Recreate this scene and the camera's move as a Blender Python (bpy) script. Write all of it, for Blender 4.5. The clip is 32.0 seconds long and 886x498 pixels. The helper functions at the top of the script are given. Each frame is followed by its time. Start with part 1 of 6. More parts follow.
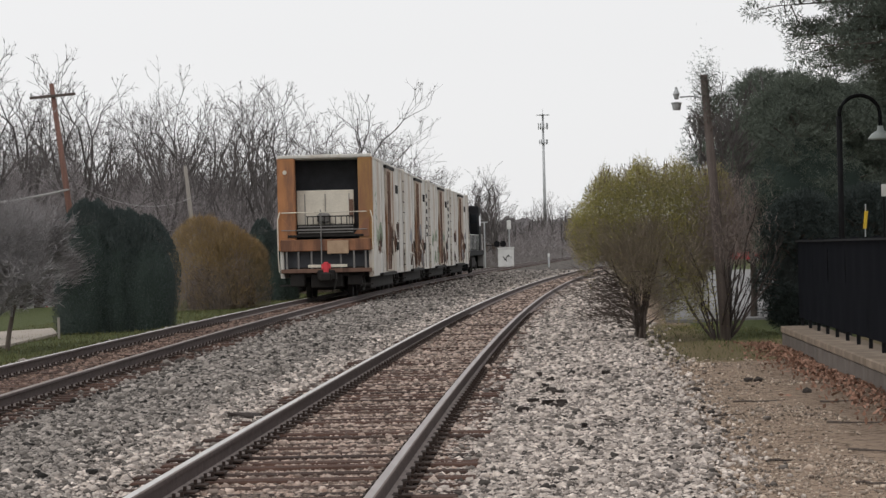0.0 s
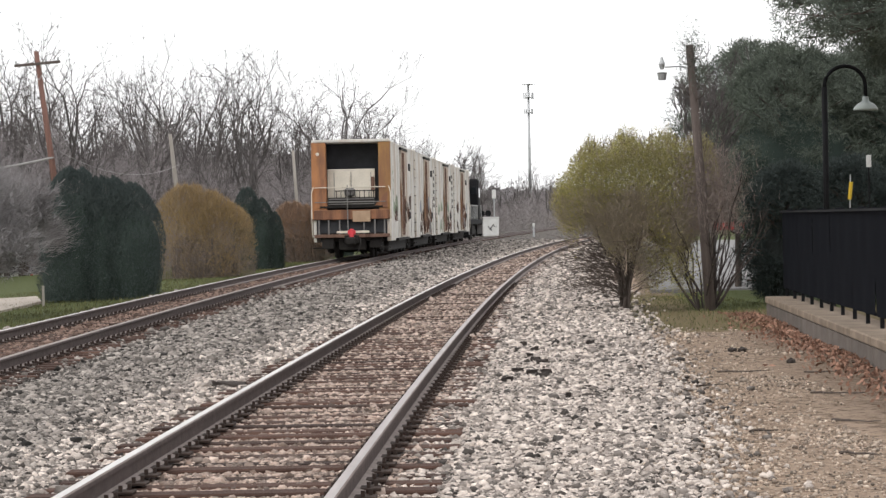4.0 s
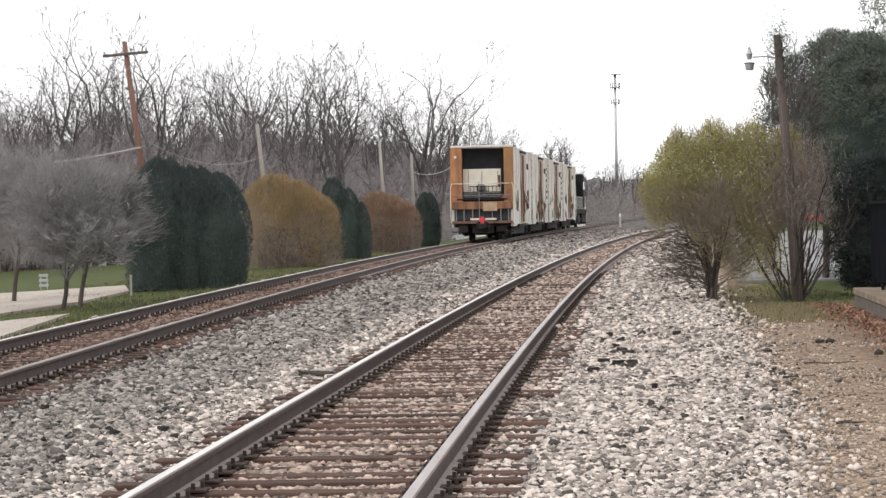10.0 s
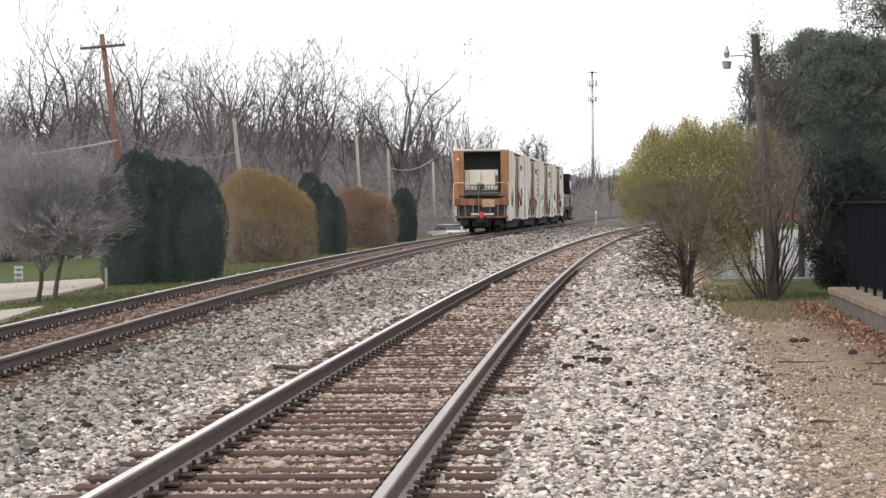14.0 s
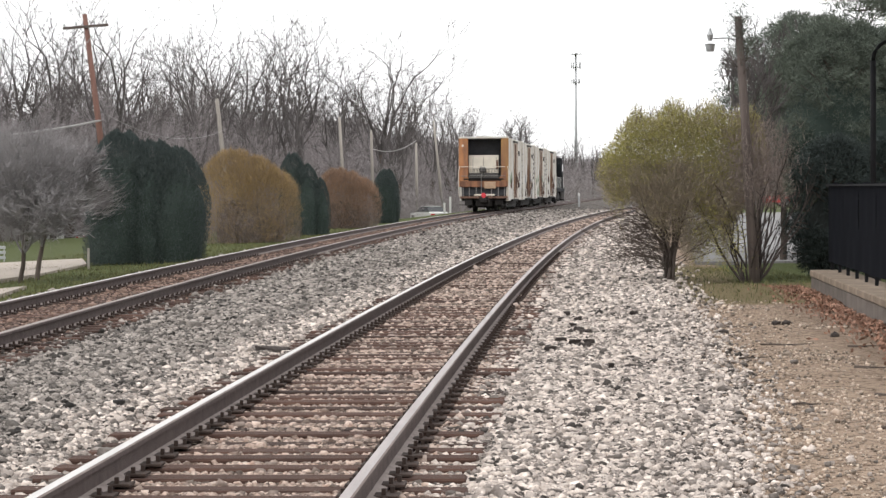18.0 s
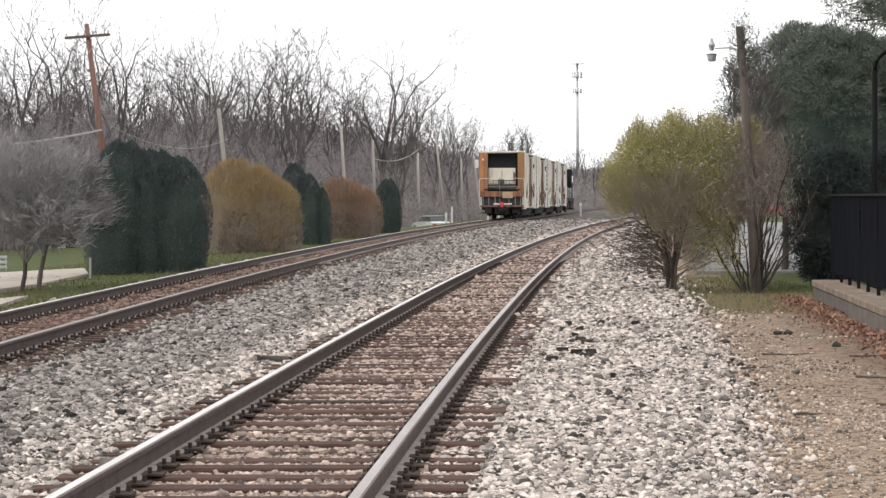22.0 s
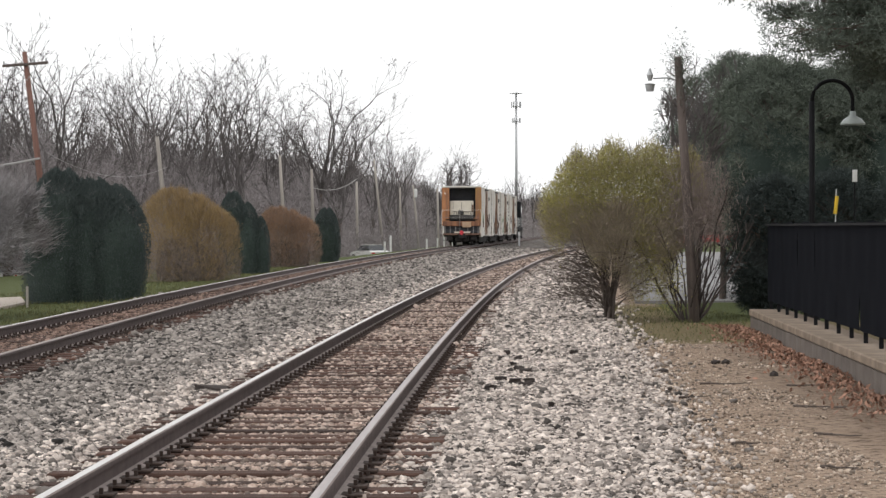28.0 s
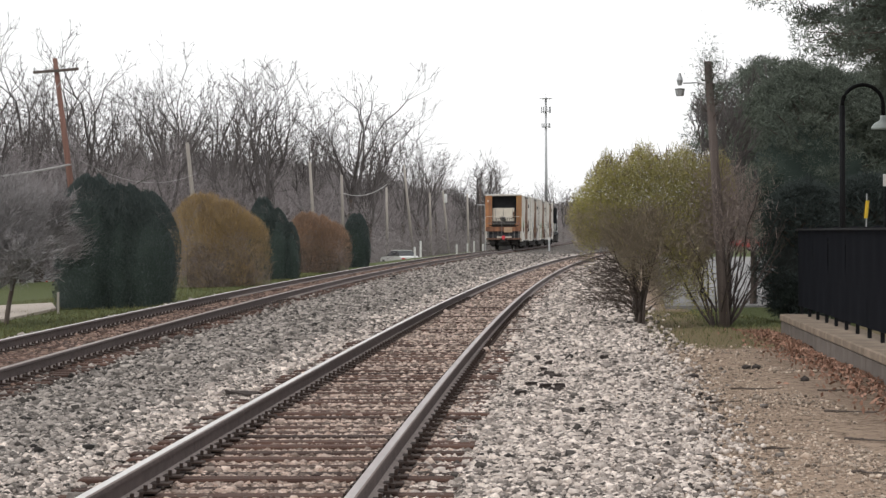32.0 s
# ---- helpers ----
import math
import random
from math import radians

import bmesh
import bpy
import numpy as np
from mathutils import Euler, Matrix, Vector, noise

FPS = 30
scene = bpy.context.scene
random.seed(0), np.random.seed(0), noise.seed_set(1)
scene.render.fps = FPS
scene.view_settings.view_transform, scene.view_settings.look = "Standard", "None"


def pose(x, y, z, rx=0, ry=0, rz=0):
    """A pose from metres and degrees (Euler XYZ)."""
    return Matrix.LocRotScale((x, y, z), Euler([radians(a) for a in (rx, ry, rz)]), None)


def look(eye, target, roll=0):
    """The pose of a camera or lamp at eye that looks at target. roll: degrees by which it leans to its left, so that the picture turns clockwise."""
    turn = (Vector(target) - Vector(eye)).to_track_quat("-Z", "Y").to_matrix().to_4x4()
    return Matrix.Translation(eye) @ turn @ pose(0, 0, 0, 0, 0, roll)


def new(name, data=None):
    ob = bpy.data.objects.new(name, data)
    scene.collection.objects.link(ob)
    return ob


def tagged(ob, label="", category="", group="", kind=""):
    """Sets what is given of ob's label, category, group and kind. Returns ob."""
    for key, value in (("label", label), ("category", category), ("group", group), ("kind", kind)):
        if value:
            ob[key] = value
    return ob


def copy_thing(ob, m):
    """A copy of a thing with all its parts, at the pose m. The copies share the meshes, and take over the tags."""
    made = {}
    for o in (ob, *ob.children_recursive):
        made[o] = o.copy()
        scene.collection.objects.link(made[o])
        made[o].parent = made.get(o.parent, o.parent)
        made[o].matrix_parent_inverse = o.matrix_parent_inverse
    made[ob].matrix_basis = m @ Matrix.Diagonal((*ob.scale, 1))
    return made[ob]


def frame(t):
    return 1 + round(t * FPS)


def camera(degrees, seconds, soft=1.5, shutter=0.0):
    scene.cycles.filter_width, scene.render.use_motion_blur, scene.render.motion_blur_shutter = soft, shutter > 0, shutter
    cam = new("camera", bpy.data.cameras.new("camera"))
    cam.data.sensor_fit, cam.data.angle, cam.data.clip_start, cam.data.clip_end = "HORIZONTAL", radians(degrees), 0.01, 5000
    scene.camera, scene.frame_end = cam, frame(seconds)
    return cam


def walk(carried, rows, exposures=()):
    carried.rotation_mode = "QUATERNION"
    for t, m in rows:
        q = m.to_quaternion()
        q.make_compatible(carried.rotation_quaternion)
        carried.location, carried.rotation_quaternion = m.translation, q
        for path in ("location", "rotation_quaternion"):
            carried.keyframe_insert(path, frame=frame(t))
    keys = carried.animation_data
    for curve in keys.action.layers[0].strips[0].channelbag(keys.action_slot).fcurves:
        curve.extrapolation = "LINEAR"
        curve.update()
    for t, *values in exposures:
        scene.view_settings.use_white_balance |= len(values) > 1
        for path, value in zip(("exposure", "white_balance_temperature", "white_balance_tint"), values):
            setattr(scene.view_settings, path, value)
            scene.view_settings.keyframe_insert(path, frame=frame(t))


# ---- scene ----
cam = camera(20.0, 32.0, soft=1.4)
EYE = Vector((0.0, 0.0, 1.68))


def aim(yaw, pitch, roll):
    """The pose of the standing camera turned by these degrees: to the left, up and over."""
    a, b = radians(yaw), radians(pitch)
    way = Vector((-math.sin(a) * math.cos(b), math.cos(a) * math.cos(b), math.sin(b)))
    return look(EYE, EYE + 50 * way, roll)


walk(cam, [
    (0, aim(-0.419, 0.042, -1.35)),
    (0.5, aim(-0.496, -0.499, -1.17)),
    (1, aim(-1.198, -0.149, -0.80)),
    (1.5, aim(-1.142, -0.413, -0.95)),
    (2, aim(-0.998, -0.513, -0.78)),
    (2.5, aim(-1.108, -0.671, -0.95)),
    (3, aim(-0.818, -0.826, -1.09)),
    (3.5, aim(-0.759, -0.736, -1.16)),
    (5.5, aim(-0.088, -0.606, -0.94)),
    (6, aim(0.811, -0.896, -1.03)),
    (6.5, aim(0.943, -0.898, -0.77)),
    (7, aim(0.835, -0.866, -1.08)),
    (7.5, aim(0.284, -0.958, -1.00)),
    (8, aim(0.197, -0.969, -1.15)),
    (8.5, aim(0.127, -1.139, -1.10)),
    (9, aim(-0.550, -1.297, -1.08)),
    (9.5, aim(0.578, -1.130, -0.98)),
    (10, aim(1.220, -0.850, -1.07)),
    (10.5, aim(0.970, -0.609, -1.17)),
    (11, aim(1.434, -0.957, -0.70)),
    (11.5, aim(0.987, -1.116, -0.33)),
    (12, aim(0.863, -0.708, -0.33)),
    (12.5, aim(0.536, -0.919, -0.38)),
    (13, aim(0.480, -0.957, -0.58)),
    (13.5, aim(0.778, -1.045, -0.57)),
    (14, aim(0.670, -0.951, -0.53)),
    (14.5, aim(0.542, -1.182, -0.41)),
    (16.5, aim(0.173, -0.988, -0.88)),
    (17, aim(0.431, -1.078, -0.72)),
    (17.5, aim(0.620, -1.242, -0.48)),
    (18, aim(0.279, -1.376, -0.32)),
    (18.5, aim(-0.107, -1.297, -0.28)),
    (19, aim(0.058, -1.286, -0.44)),
    (19.5, aim(0.138, -1.301, -0.28)),
    (20, aim(-0.061, -1.350, -0.42)),
    (20.5, aim(-0.139, -1.165, -0.51)),
    (21, aim(0.000, -1.134, -0.39)),
    (21.5, aim(0.059, -1.161, -0.33)),
    (22, aim(0.315, -1.154, -0.30)),
    (22.5, aim(1.052, -1.261, -0.17)),
    (23, aim(1.405, -1.296, -0.12)),
    (23.5, aim(0.820, -1.279, -0.01)),
    (24, aim(0.453, -1.470, 0.12)),
    (24.5, aim(-0.509, -1.271, -0.17)),
    (25, aim(-0.542, -1.398, -0.12)),
    (25.5, aim(-0.749, 0.130, -0.34)),
    (26, aim(-0.971, -0.275, -0.33)),
    (26.5, aim(-0.970, 0.060, -0.27)),
    (28.5, aim(-1.106, -0.600, -0.18)),
    (29, aim(-0.356, -0.549, -0.30)),
    (29.5, aim(-0.074, -0.505, -0.42)),
    (30, aim(-0.235, -0.590, -0.57)),
    (30.5, aim(-0.218, -0.446, -0.46)),
    (31, aim(-0.671, -0.328, -0.45)),
    (31.5, aim(-0.684, -0.367, -0.32)),
    (32, aim(-0.403, -0.372, -0.30)),
], exposures=[(0.0, -0.05), (1.0, 0.34), (2.0, 0.34), (3.0, 0.46), (5.5, 0.6), (7.0, 0.64), (25.1, 0.7), (25.7, 0.03), (26.5, 0.03), (28.5, 0.45), (30.2, 0.45), (32.0, 0.36)])

# ---- light: an overcast sky with a wide, weak sun ----
world = bpy.data.worlds.new("overcast")
scene.world = world
world.use_nodes = True
wn = world.node_tree
sky = wn.nodes.new("ShaderNodeTexSky")
sky.sky_type, sky.sun_disc = "NISHITA", False
sky.sun_elevation, sky.sun_rotation = radians(48), radians(-60)
sky.dust_density, sky.air_density, sky.ozone_density = 1.0, 1.0, 1.0
grey = wn.nodes.new("ShaderNodeHueSaturation")
grey.inputs["Saturation"].default_value = 0.1
cloud = wn.nodes.new("ShaderNodeMix")
cloud.data_type = "RGBA"
cloud.inputs["Factor"].default_value = 0.8
cloud.inputs["B"].default_value = (9.6, 9.6, 9.7, 1)
wn.links.new(sky.outputs[0], grey.inputs["Color"])
wn.links.new(grey.outputs[0], cloud.inputs["A"])
wn.links.new(cloud.outputs["Result"], wn.nodes["Background"].inputs["Color"])
wn.nodes["Background"].inputs["Strength"].default_value = 0.1
sun_data = bpy.data.lights.new("sun", "SUN")
sun_data.energy, sun_data.angle, sun_data.color = 0.7, radians(25), (1.0, 0.97, 0.93)
sun = new("sun", sun_data)
sun.matrix_world = look((-30, 10, 45), (0, 40, 0))


# ---- materials ----
def material(name, base, second=None, scale=6.0, fine=60.0, rough=0.8, metal=0.0, bump=0.3, depth=0.01, vary="", amount=0.35, stretch=(1, 1, 1), contrast=0.28, spec=0.3):
    """A procedural surface: two colours mixed by coarse and fine noise, fine relief, and a random lightness per island or object."""
    m = bpy.data.materials.new(name)
    m.use_nodes = True
    nt = m.node_tree
    bsdf = nt.nodes["Principled BSDF"]
    second = second or tuple(c * 0.6 for c in base)
    co = nt.nodes.new("ShaderNodeTexCoord")
    mp = nt.nodes.new("ShaderNodeMapping")
    mp.inputs["Scale"].default_value = stretch
    nt.links.new(co.outputs["Object"], mp.inputs["Vector"])
    n1, n2 = nt.nodes.new("ShaderNodeTexNoise"), nt.nodes.new("ShaderNodeTexNoise")
    n1.inputs["Scale"].default_value, n1.inputs["Detail"].default_value = scale, 4
    n2.inputs["Scale"].default_value, n2.inputs["Detail"].default_value = fine, 3
    for n in (n1, n2):
        nt.links.new(mp.outputs[0], n.inputs["Vector"])
    add = nt.nodes.new("ShaderNodeMath")
    add.operation = "MULTIPLY_ADD"
    nt.links.new(n2.outputs["Fac"], add.inputs[0])
    add.inputs[1].default_value = 0.5
    nt.links.new(n1.outputs["Fac"], add.inputs[2])
    ramp = nt.nodes.new("ShaderNodeMapRange")
    ramp.inputs["From Min"].default_value, ramp.inputs["From Max"].default_value = 0.75 - contrast, 0.75 + contrast
    nt.links.new(add.outputs[0], ramp.inputs["Value"])
    mix = nt.nodes.new("ShaderNodeMix")
    mix.data_type = "RGBA"
    mix.inputs["A"].default_value, mix.inputs["B"].default_value = (*second, 1), (*base, 1)
    nt.links.new(ramp.outputs[0], mix.inputs["Factor"])
    colour = mix.outputs["Result"]
    if vary:
        source = nt.nodes.new("ShaderNodeNewGeometry" if vary == "island" else "ShaderNodeObjectInfo")
        rnd = source.outputs["Random Per Island" if vary == "island" else "Random"]
        span = nt.nodes.new("ShaderNodeMapRange")
        span.inputs["To Min"].default_value, span.inputs["To Max"].default_value = 1 - amount, 1 + amount
        nt.links.new(rnd, span.inputs["Value"])
        hsv = nt.nodes.new("ShaderNodeHueSaturation")
        nt.links.new(colour, hsv.inputs["Color"])
        nt.links.new(span.outputs[0], hsv.inputs["Value"])
        colour = hsv.outputs["Color"]
    nt.links.new(colour, bsdf.inputs["Base Color"])
    bsdf.inputs["Roughness"].default_value, bsdf.inputs["Metallic"].default_value = rough, metal
    bsdf.inputs["Specular IOR Level"].default_value = spec
    if bump:
        b = nt.nodes.new("ShaderNodeBump")
        b.inputs["Strength"].default_value, b.inputs["Distance"].default_value = bump, depth
        nt.links.new(n2.outputs["Fac"], b.inputs["Height"])
        nt.links.new(b.outputs[0], bsdf.inputs["Normal"])
    return m


def ground_material():
    """Gravel, dirt, rusty track bed and grass, laid by the ground's own masks."""
    m = bpy.data.materials.new("ground")
    m.use_nodes = True
    nt = m.node_tree
    link, node = nt.links.new, nt.nodes.new
    bsdf = nt.nodes["Principled BSDF"]
    co = node("ShaderNodeTexCoord")

    def noise_at(scale, detail=4):
        n = node("ShaderNodeTexNoise")
        n.inputs["Scale"].default_value, n.inputs["Detail"].default_value = scale, detail
        link(co.outputs["Object"], n.inputs["Vector"])
        return n.outputs["Fac"]

    def blend(a, b, factor):
        x = node("ShaderNodeMix")
        x.data_type = "RGBA"
        for key, v in (("A", a), ("B", b), ("Factor", factor)):
            if isinstance(v, tuple):
                x.inputs[key].default_value = (*v, 1)
            else:
                link(v, x.inputs[key])
        return x.outputs["Result"]

    def mask(name, soft=0.25, wobble=0.5, at=1.2):
        a = node("ShaderNodeAttribute")
        a.attribute_name = name
        s = node("ShaderNodeMath")
        s.operation = "MULTIPLY_ADD"
        link(noise_at(at, 5), s.inputs[0])
        s.inputs[1].default_value = wobble
        link(a.outputs["Fac"], s.inputs[2])
        r = node("ShaderNodeMapRange")
        r.inputs["From Min"].default_value = 0.5 + wobble / 2 - soft
        r.inputs["From Max"].default_value = 0.5 + wobble / 2 + soft
        link(s.outputs[0], r.inputs["Value"])
        return r.outputs[0]

    vor = node("ShaderNodeTexVoronoi")
    vor.inputs["Scale"].default_value = 30
    link(co.outputs["Object"], vor.inputs["Vector"])
    sep = node("ShaderNodeSeparateColor")
    link(vor.outputs["Color"], sep.inputs[0])
    # Ground below loose stones, darkened to stand for shade in their gaps.
    stone = blend((0.035, 0.028, 0.024), (0.33, 0.285, 0.25), sep.outputs[0])
    rusty = blend((0.04, 0.022, 0.015), (0.2, 0.125, 0.09), sep.outputs[1])
    dirt = blend((0.23, 0.16, 0.115), (0.46, 0.355, 0.268), noise_at(2.6, 10))
    grit = node("ShaderNodeMapRange")
    grit.inputs["From Min"].default_value, grit.inputs["From Max"].default_value = 0.52, 0.66
    link(noise_at(13, 10), grit.inputs["Value"])
    dirt = blend(dirt, (0.1, 0.068, 0.048), grit.outputs[0])
    dirt = blend(dirt, (0.13, 0.09, 0.065), mask("litter", 0.5, 0.9, 5.0))
    grass = blend((0.05, 0.065, 0.024), (0.115, 0.13, 0.05), noise_at(7, 6))
    dry = blend((0.13, 0.1, 0.055), (0.22, 0.18, 0.1), noise_at(9, 6))
    # Weathered ballast tone, with shade of the stone gaps painted in too.
    worn = blend((0.028, 0.024, 0.021), (0.22, 0.197, 0.18), sep.outputs[0])
    stone = blend(stone, worn, mask("old", 0.3, 0.4, 1.5))
    col = blend(dirt, stone, mask("gravel", 0.2, 0.5, 1.6))
    col = blend(col, rusty, mask("rust", 0.3, 0.5, 2.5))
    col = blend(col, dry, mask("dry", 0.25, 0.6, 1.5))
    col = blend(col, grass, mask("grass", 0.2, 0.5, 1.8))
    link(col, bsdf.inputs["Base Color"])
    bsdf.inputs["Roughness"].default_value = 0.95
    bsdf.inputs["Specular IOR Level"].default_value = 0.15
    b = node("ShaderNodeBump")
    b.inputs["Strength"].default_value, b.inputs["Distance"].default_value = 0.8, 0.03
    link(vor.outputs["Distance"], b.inputs["Height"])
    b2 = node("ShaderNodeBump")
    b2.inputs["Strength"].default_value, b2.inputs["Distance"].default_value = 0.8, 0.03
    link(noise_at(45, 5), b2.inputs["Height"])
    link(b.outputs[0], b2.inputs["Normal"])
    link(b2.outputs[0], bsdf.inputs["Normal"])
    return m


GROUND = ground_material()
STONE = material("limestone ballast", (0.585, 0.518, 0.47), (0.22, 0.182, 0.157), 14, 70, 0.9, bump=0.2, vary="island", amount=0.9)
OLDSTONE = material("weathered ballast", (0.345, 0.309, 0.28), (0.105, 0.092, 0.082), 9, 70, 0.9, bump=0.2, vary="island", amount=0.92)
RUSTSTONE = material("rust-stained ballast", (0.5, 0.415, 0.36), (0.22, 0.145, 0.11), 9, 60, 0.9, bump=0.2, vary="island", amount=0.7)
MAINSTONE = material("rusty main line ballast", (0.27, 0.19, 0.155), (0.12, 0.076, 0.058), 9, 60, 0.9, bump=0.2, vary="island", amount=0.7)
DIRTSTONE = material("stray stones", (0.5, 0.42, 0.345), (0.27, 0.2, 0.155), 9, 60, 0.9, bump=0.2, vary="island", amount=0.65)
RAILSIDE = material("rusty rail web", (0.118, 0.09, 0.085), (0.062, 0.046, 0.043), 8, 90, 0.75, 0.1, bump=0.3)
PLATE = material("dark rusted tie plate", (0.062, 0.042, 0.034), (0.03, 0.021, 0.018), 8, 70, 0.9, bump=0.3)
RAILFOOT = material("dusty rail foot", (0.33, 0.28, 0.262), (0.2, 0.165, 0.15), 8, 90, 0.85, 0.0, bump=0.3)
# Worn steel; the sky's sheen on it is painted as a pale base colour.
RAILTOP = material("worn rail head with painted sky sheen", (0.66, 0.64, 0.62), (0.48, 0.45, 0.43), 3, 40, 0.38, 0.35, bump=0.05, stretch=(4, 0.3, 1))
SHOULDER = material("browned rail shoulder", (0.27, 0.215, 0.195), (0.15, 0.108, 0.095), 5, 60, 0.55, 0.3, bump=0.1, stretch=(4, 0.5, 1))
NEARHEAD = material("dulled rail head", (0.44, 0.395, 0.385), (0.28, 0.238, 0.228), 3, 40, 0.45, 0.5, bump=0.05, stretch=(4, 0.3, 1))
RAILMAIN = material("dull rail head", (0.3, 0.26, 0.235), (0.19, 0.145, 0.125), 3, 40, 0.5, 0.5, bump=0.05, stretch=(4, 0.3, 1))
TIEWOOD = material("weathered creosoted wood", (0.105, 0.057, 0.042), (0.032, 0.019, 0.015), 5, 40, 0.9, bump=0.6, depth=0.01, vary="object", amount=0.5, stretch=(0.6, 6, 6))
PAVING = material("pale concrete paving", (0.42, 0.365, 0.315), (0.33, 0.285, 0.245), 0.8, 30, 0.9, bump=0.2)
ASPHALT = material("bleached asphalt", (0.235, 0.23, 0.228), (0.18, 0.176, 0.174), 0.7, 50, 0.9, bump=0.2)
BARK = material("grey-brown bark", (0.13, 0.105, 0.09), (0.065, 0.052, 0.045), 4, 25, 0.95, bump=0.5, stretch=(3, 3, 0.6), vary="object", amount=0.25)
DARKSTEM = material("dark wet-looking stems", (0.078, 0.062, 0.058), (0.04, 0.032, 0.03), 4, 25, 0.9, bump=0.4, stretch=(3, 3, 0.6), vary="object", amount=0.25)
TWIG = material("bare dark grey twigs", (0.128, 0.116, 0.114), (0.078, 0.069, 0.067), 1.5, 14, 0.95, bump=0, vary="object", amount=0.2)
# Brush and far woods are lifted and cooled to stand for haze.
BRUSH = material("bare brush, haze in colour", (0.29, 0.265, 0.269), (0.205, 0.178, 0.178), 0.12, 2.5, 0.95, bump=0, vary="island", amount=0.15)
FARWOOD = material("distant bare woods, haze in colour", (0.245, 0.227, 0.232), (0.19, 0.174, 0.178), 0.25, 2.2, 0.95, bump=0)
# Arborvitae green, raised and blued by the haze painted into it.
CEDAR = material("dark arborvitae foliage", (0.098, 0.119, 0.113), (0.066, 0.083, 0.081), 1.2, 20, 0.85, bump=0, vary="island", amount=0.16, spec=0.12)
# Both core colours are darkened to stand for the shade inside the crowns.
CEDARCORE = material("inner core, crown shade in colour", (0.05, 0.07, 0.059), (0.033, 0.047, 0.041), 2, 20, 0.95, bump=0.3)
YEWCORE = material("inner yew core, crown shade in colour", (0.032, 0.037, 0.035), (0.02, 0.023, 0.022), 3, 25, 0.95, bump=0.4)
YELLOWTWIG = material("yellow budding twigs", (0.39, 0.272, 0.125), (0.26, 0.192, 0.115), 0.9, 14, 0.9, bump=0, vary="island", amount=0.22)
ORANGETWIG = material("russet budding twigs", (0.36, 0.225, 0.145), (0.25, 0.175, 0.13), 0.9, 14, 0.9, bump=0, vary="island", amount=0.22)
LIME = material("olive-yellow young leaves", (0.35, 0.315, 0.1), (0.25, 0.228, 0.082), 1.6, 20, 0.75, bump=0, vary="island", amount=0.28)
RUSSETTWIG = material("reddish-brown twigs", (0.31, 0.255, 0.226), (0.215, 0.175, 0.157), 2, 20, 0.95, bump=0, vary="island", amount=0.2)
PALETWIG = material("bare grey dead twigs", (0.3, 0.284, 0.286), (0.22, 0.207, 0.209), 2, 20, 0.95, bump=0, vary="island", amount=0.18)
OLIVETWIG = material("olive-brown twigs", (0.39, 0.33, 0.245), (0.265, 0.218, 0.165), 2, 20, 0.95, bump=0, vary="island", amount=0.2)
PINE = material("dark pine needles", (0.152, 0.172, 0.138), (0.085, 0.103, 0.087), 0.9, 12, 0.9, bump=0, vary="island", amount=0.25, spec=0.1)
# Shade between the fence and the trees is put into this foliage colour.
YEW = material("yew foliage darkened for shade", (0.068, 0.083, 0.078), (0.038, 0.048, 0.047), 0.9, 12, 0.9, bump=0, vary="island", amount=0.25, spec=0.1)
WALLSTONE = material("weathered concrete", (0.175, 0.148, 0.13), (0.1, 0.083, 0.072), 3, 45, 0.95, bump=0.5, depth=0.006, vary="object", amount=0.12)
COPING = material("tan concrete coping", (0.29, 0.225, 0.17), (0.15, 0.115, 0.085), 3, 45, 0.95, bump=0.4, depth=0.006, vary="object", amount=0.1)
SCREEN = material("black woven windscreen", (0.01, 0.011, 0.0145), (0.007, 0.0078, 0.0105), 2, 120, 0.95, bump=0.3, depth=0.002, spec=0.02)
BLACKSTEEL = material("black painted steel", (0.016, 0.016, 0.018), (0.01, 0.01, 0.011), 5, 60, 0.75, 0.0, bump=0.1, spec=0.1)
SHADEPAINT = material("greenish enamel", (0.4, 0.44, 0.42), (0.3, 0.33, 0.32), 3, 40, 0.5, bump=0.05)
POLEWOOD = material("grey weathered pole", (0.15, 0.122, 0.11), (0.085, 0.068, 0.062), 3, 30, 0.95, bump=0.6, stretch=(6, 6, 0.4))
PALEPOLE = material("pale weathered pole", (0.36, 0.33, 0.3), (0.24, 0.215, 0.19), 2, 20, 0.95, bump=0.5, stretch=(6, 6, 0.4), vary="object", amount=0.3)
REDPOLE = material("reddish weathered pole", (0.24, 0.125, 0.1), (0.14, 0.085, 0.072), 2, 20, 0.95, bump=0.5, stretch=(6, 6, 0.4))
GALV = material("galvanised steel", (0.5, 0.51, 0.52), (0.38, 0.39, 0.4), 6, 60, 0.5, 0.5, bump=0.1)
WHITEPAINT = material("chalky white paint", (0.74, 0.74, 0.73), (0.6, 0.6, 0.58), 3, 40, 0.6, bump=0.1)
WIRE = material("weathered cable", (0.36, 0.35, 0.34), (0.26, 0.25, 0.245), 5, 50, 0.6, bump=0)
LITTER = material("dead oak leaves", (0.36, 0.21, 0.15), (0.19, 0.105, 0.075), 4, 40, 0.9, bump=0, vary="island", amount=0.5)
BLADE = material("spring grass blades", (0.15, 0.15, 0.06), (0.085, 0.09, 0.038), 2, 30, 0.8, bump=0, vary="island", amount=0.45)


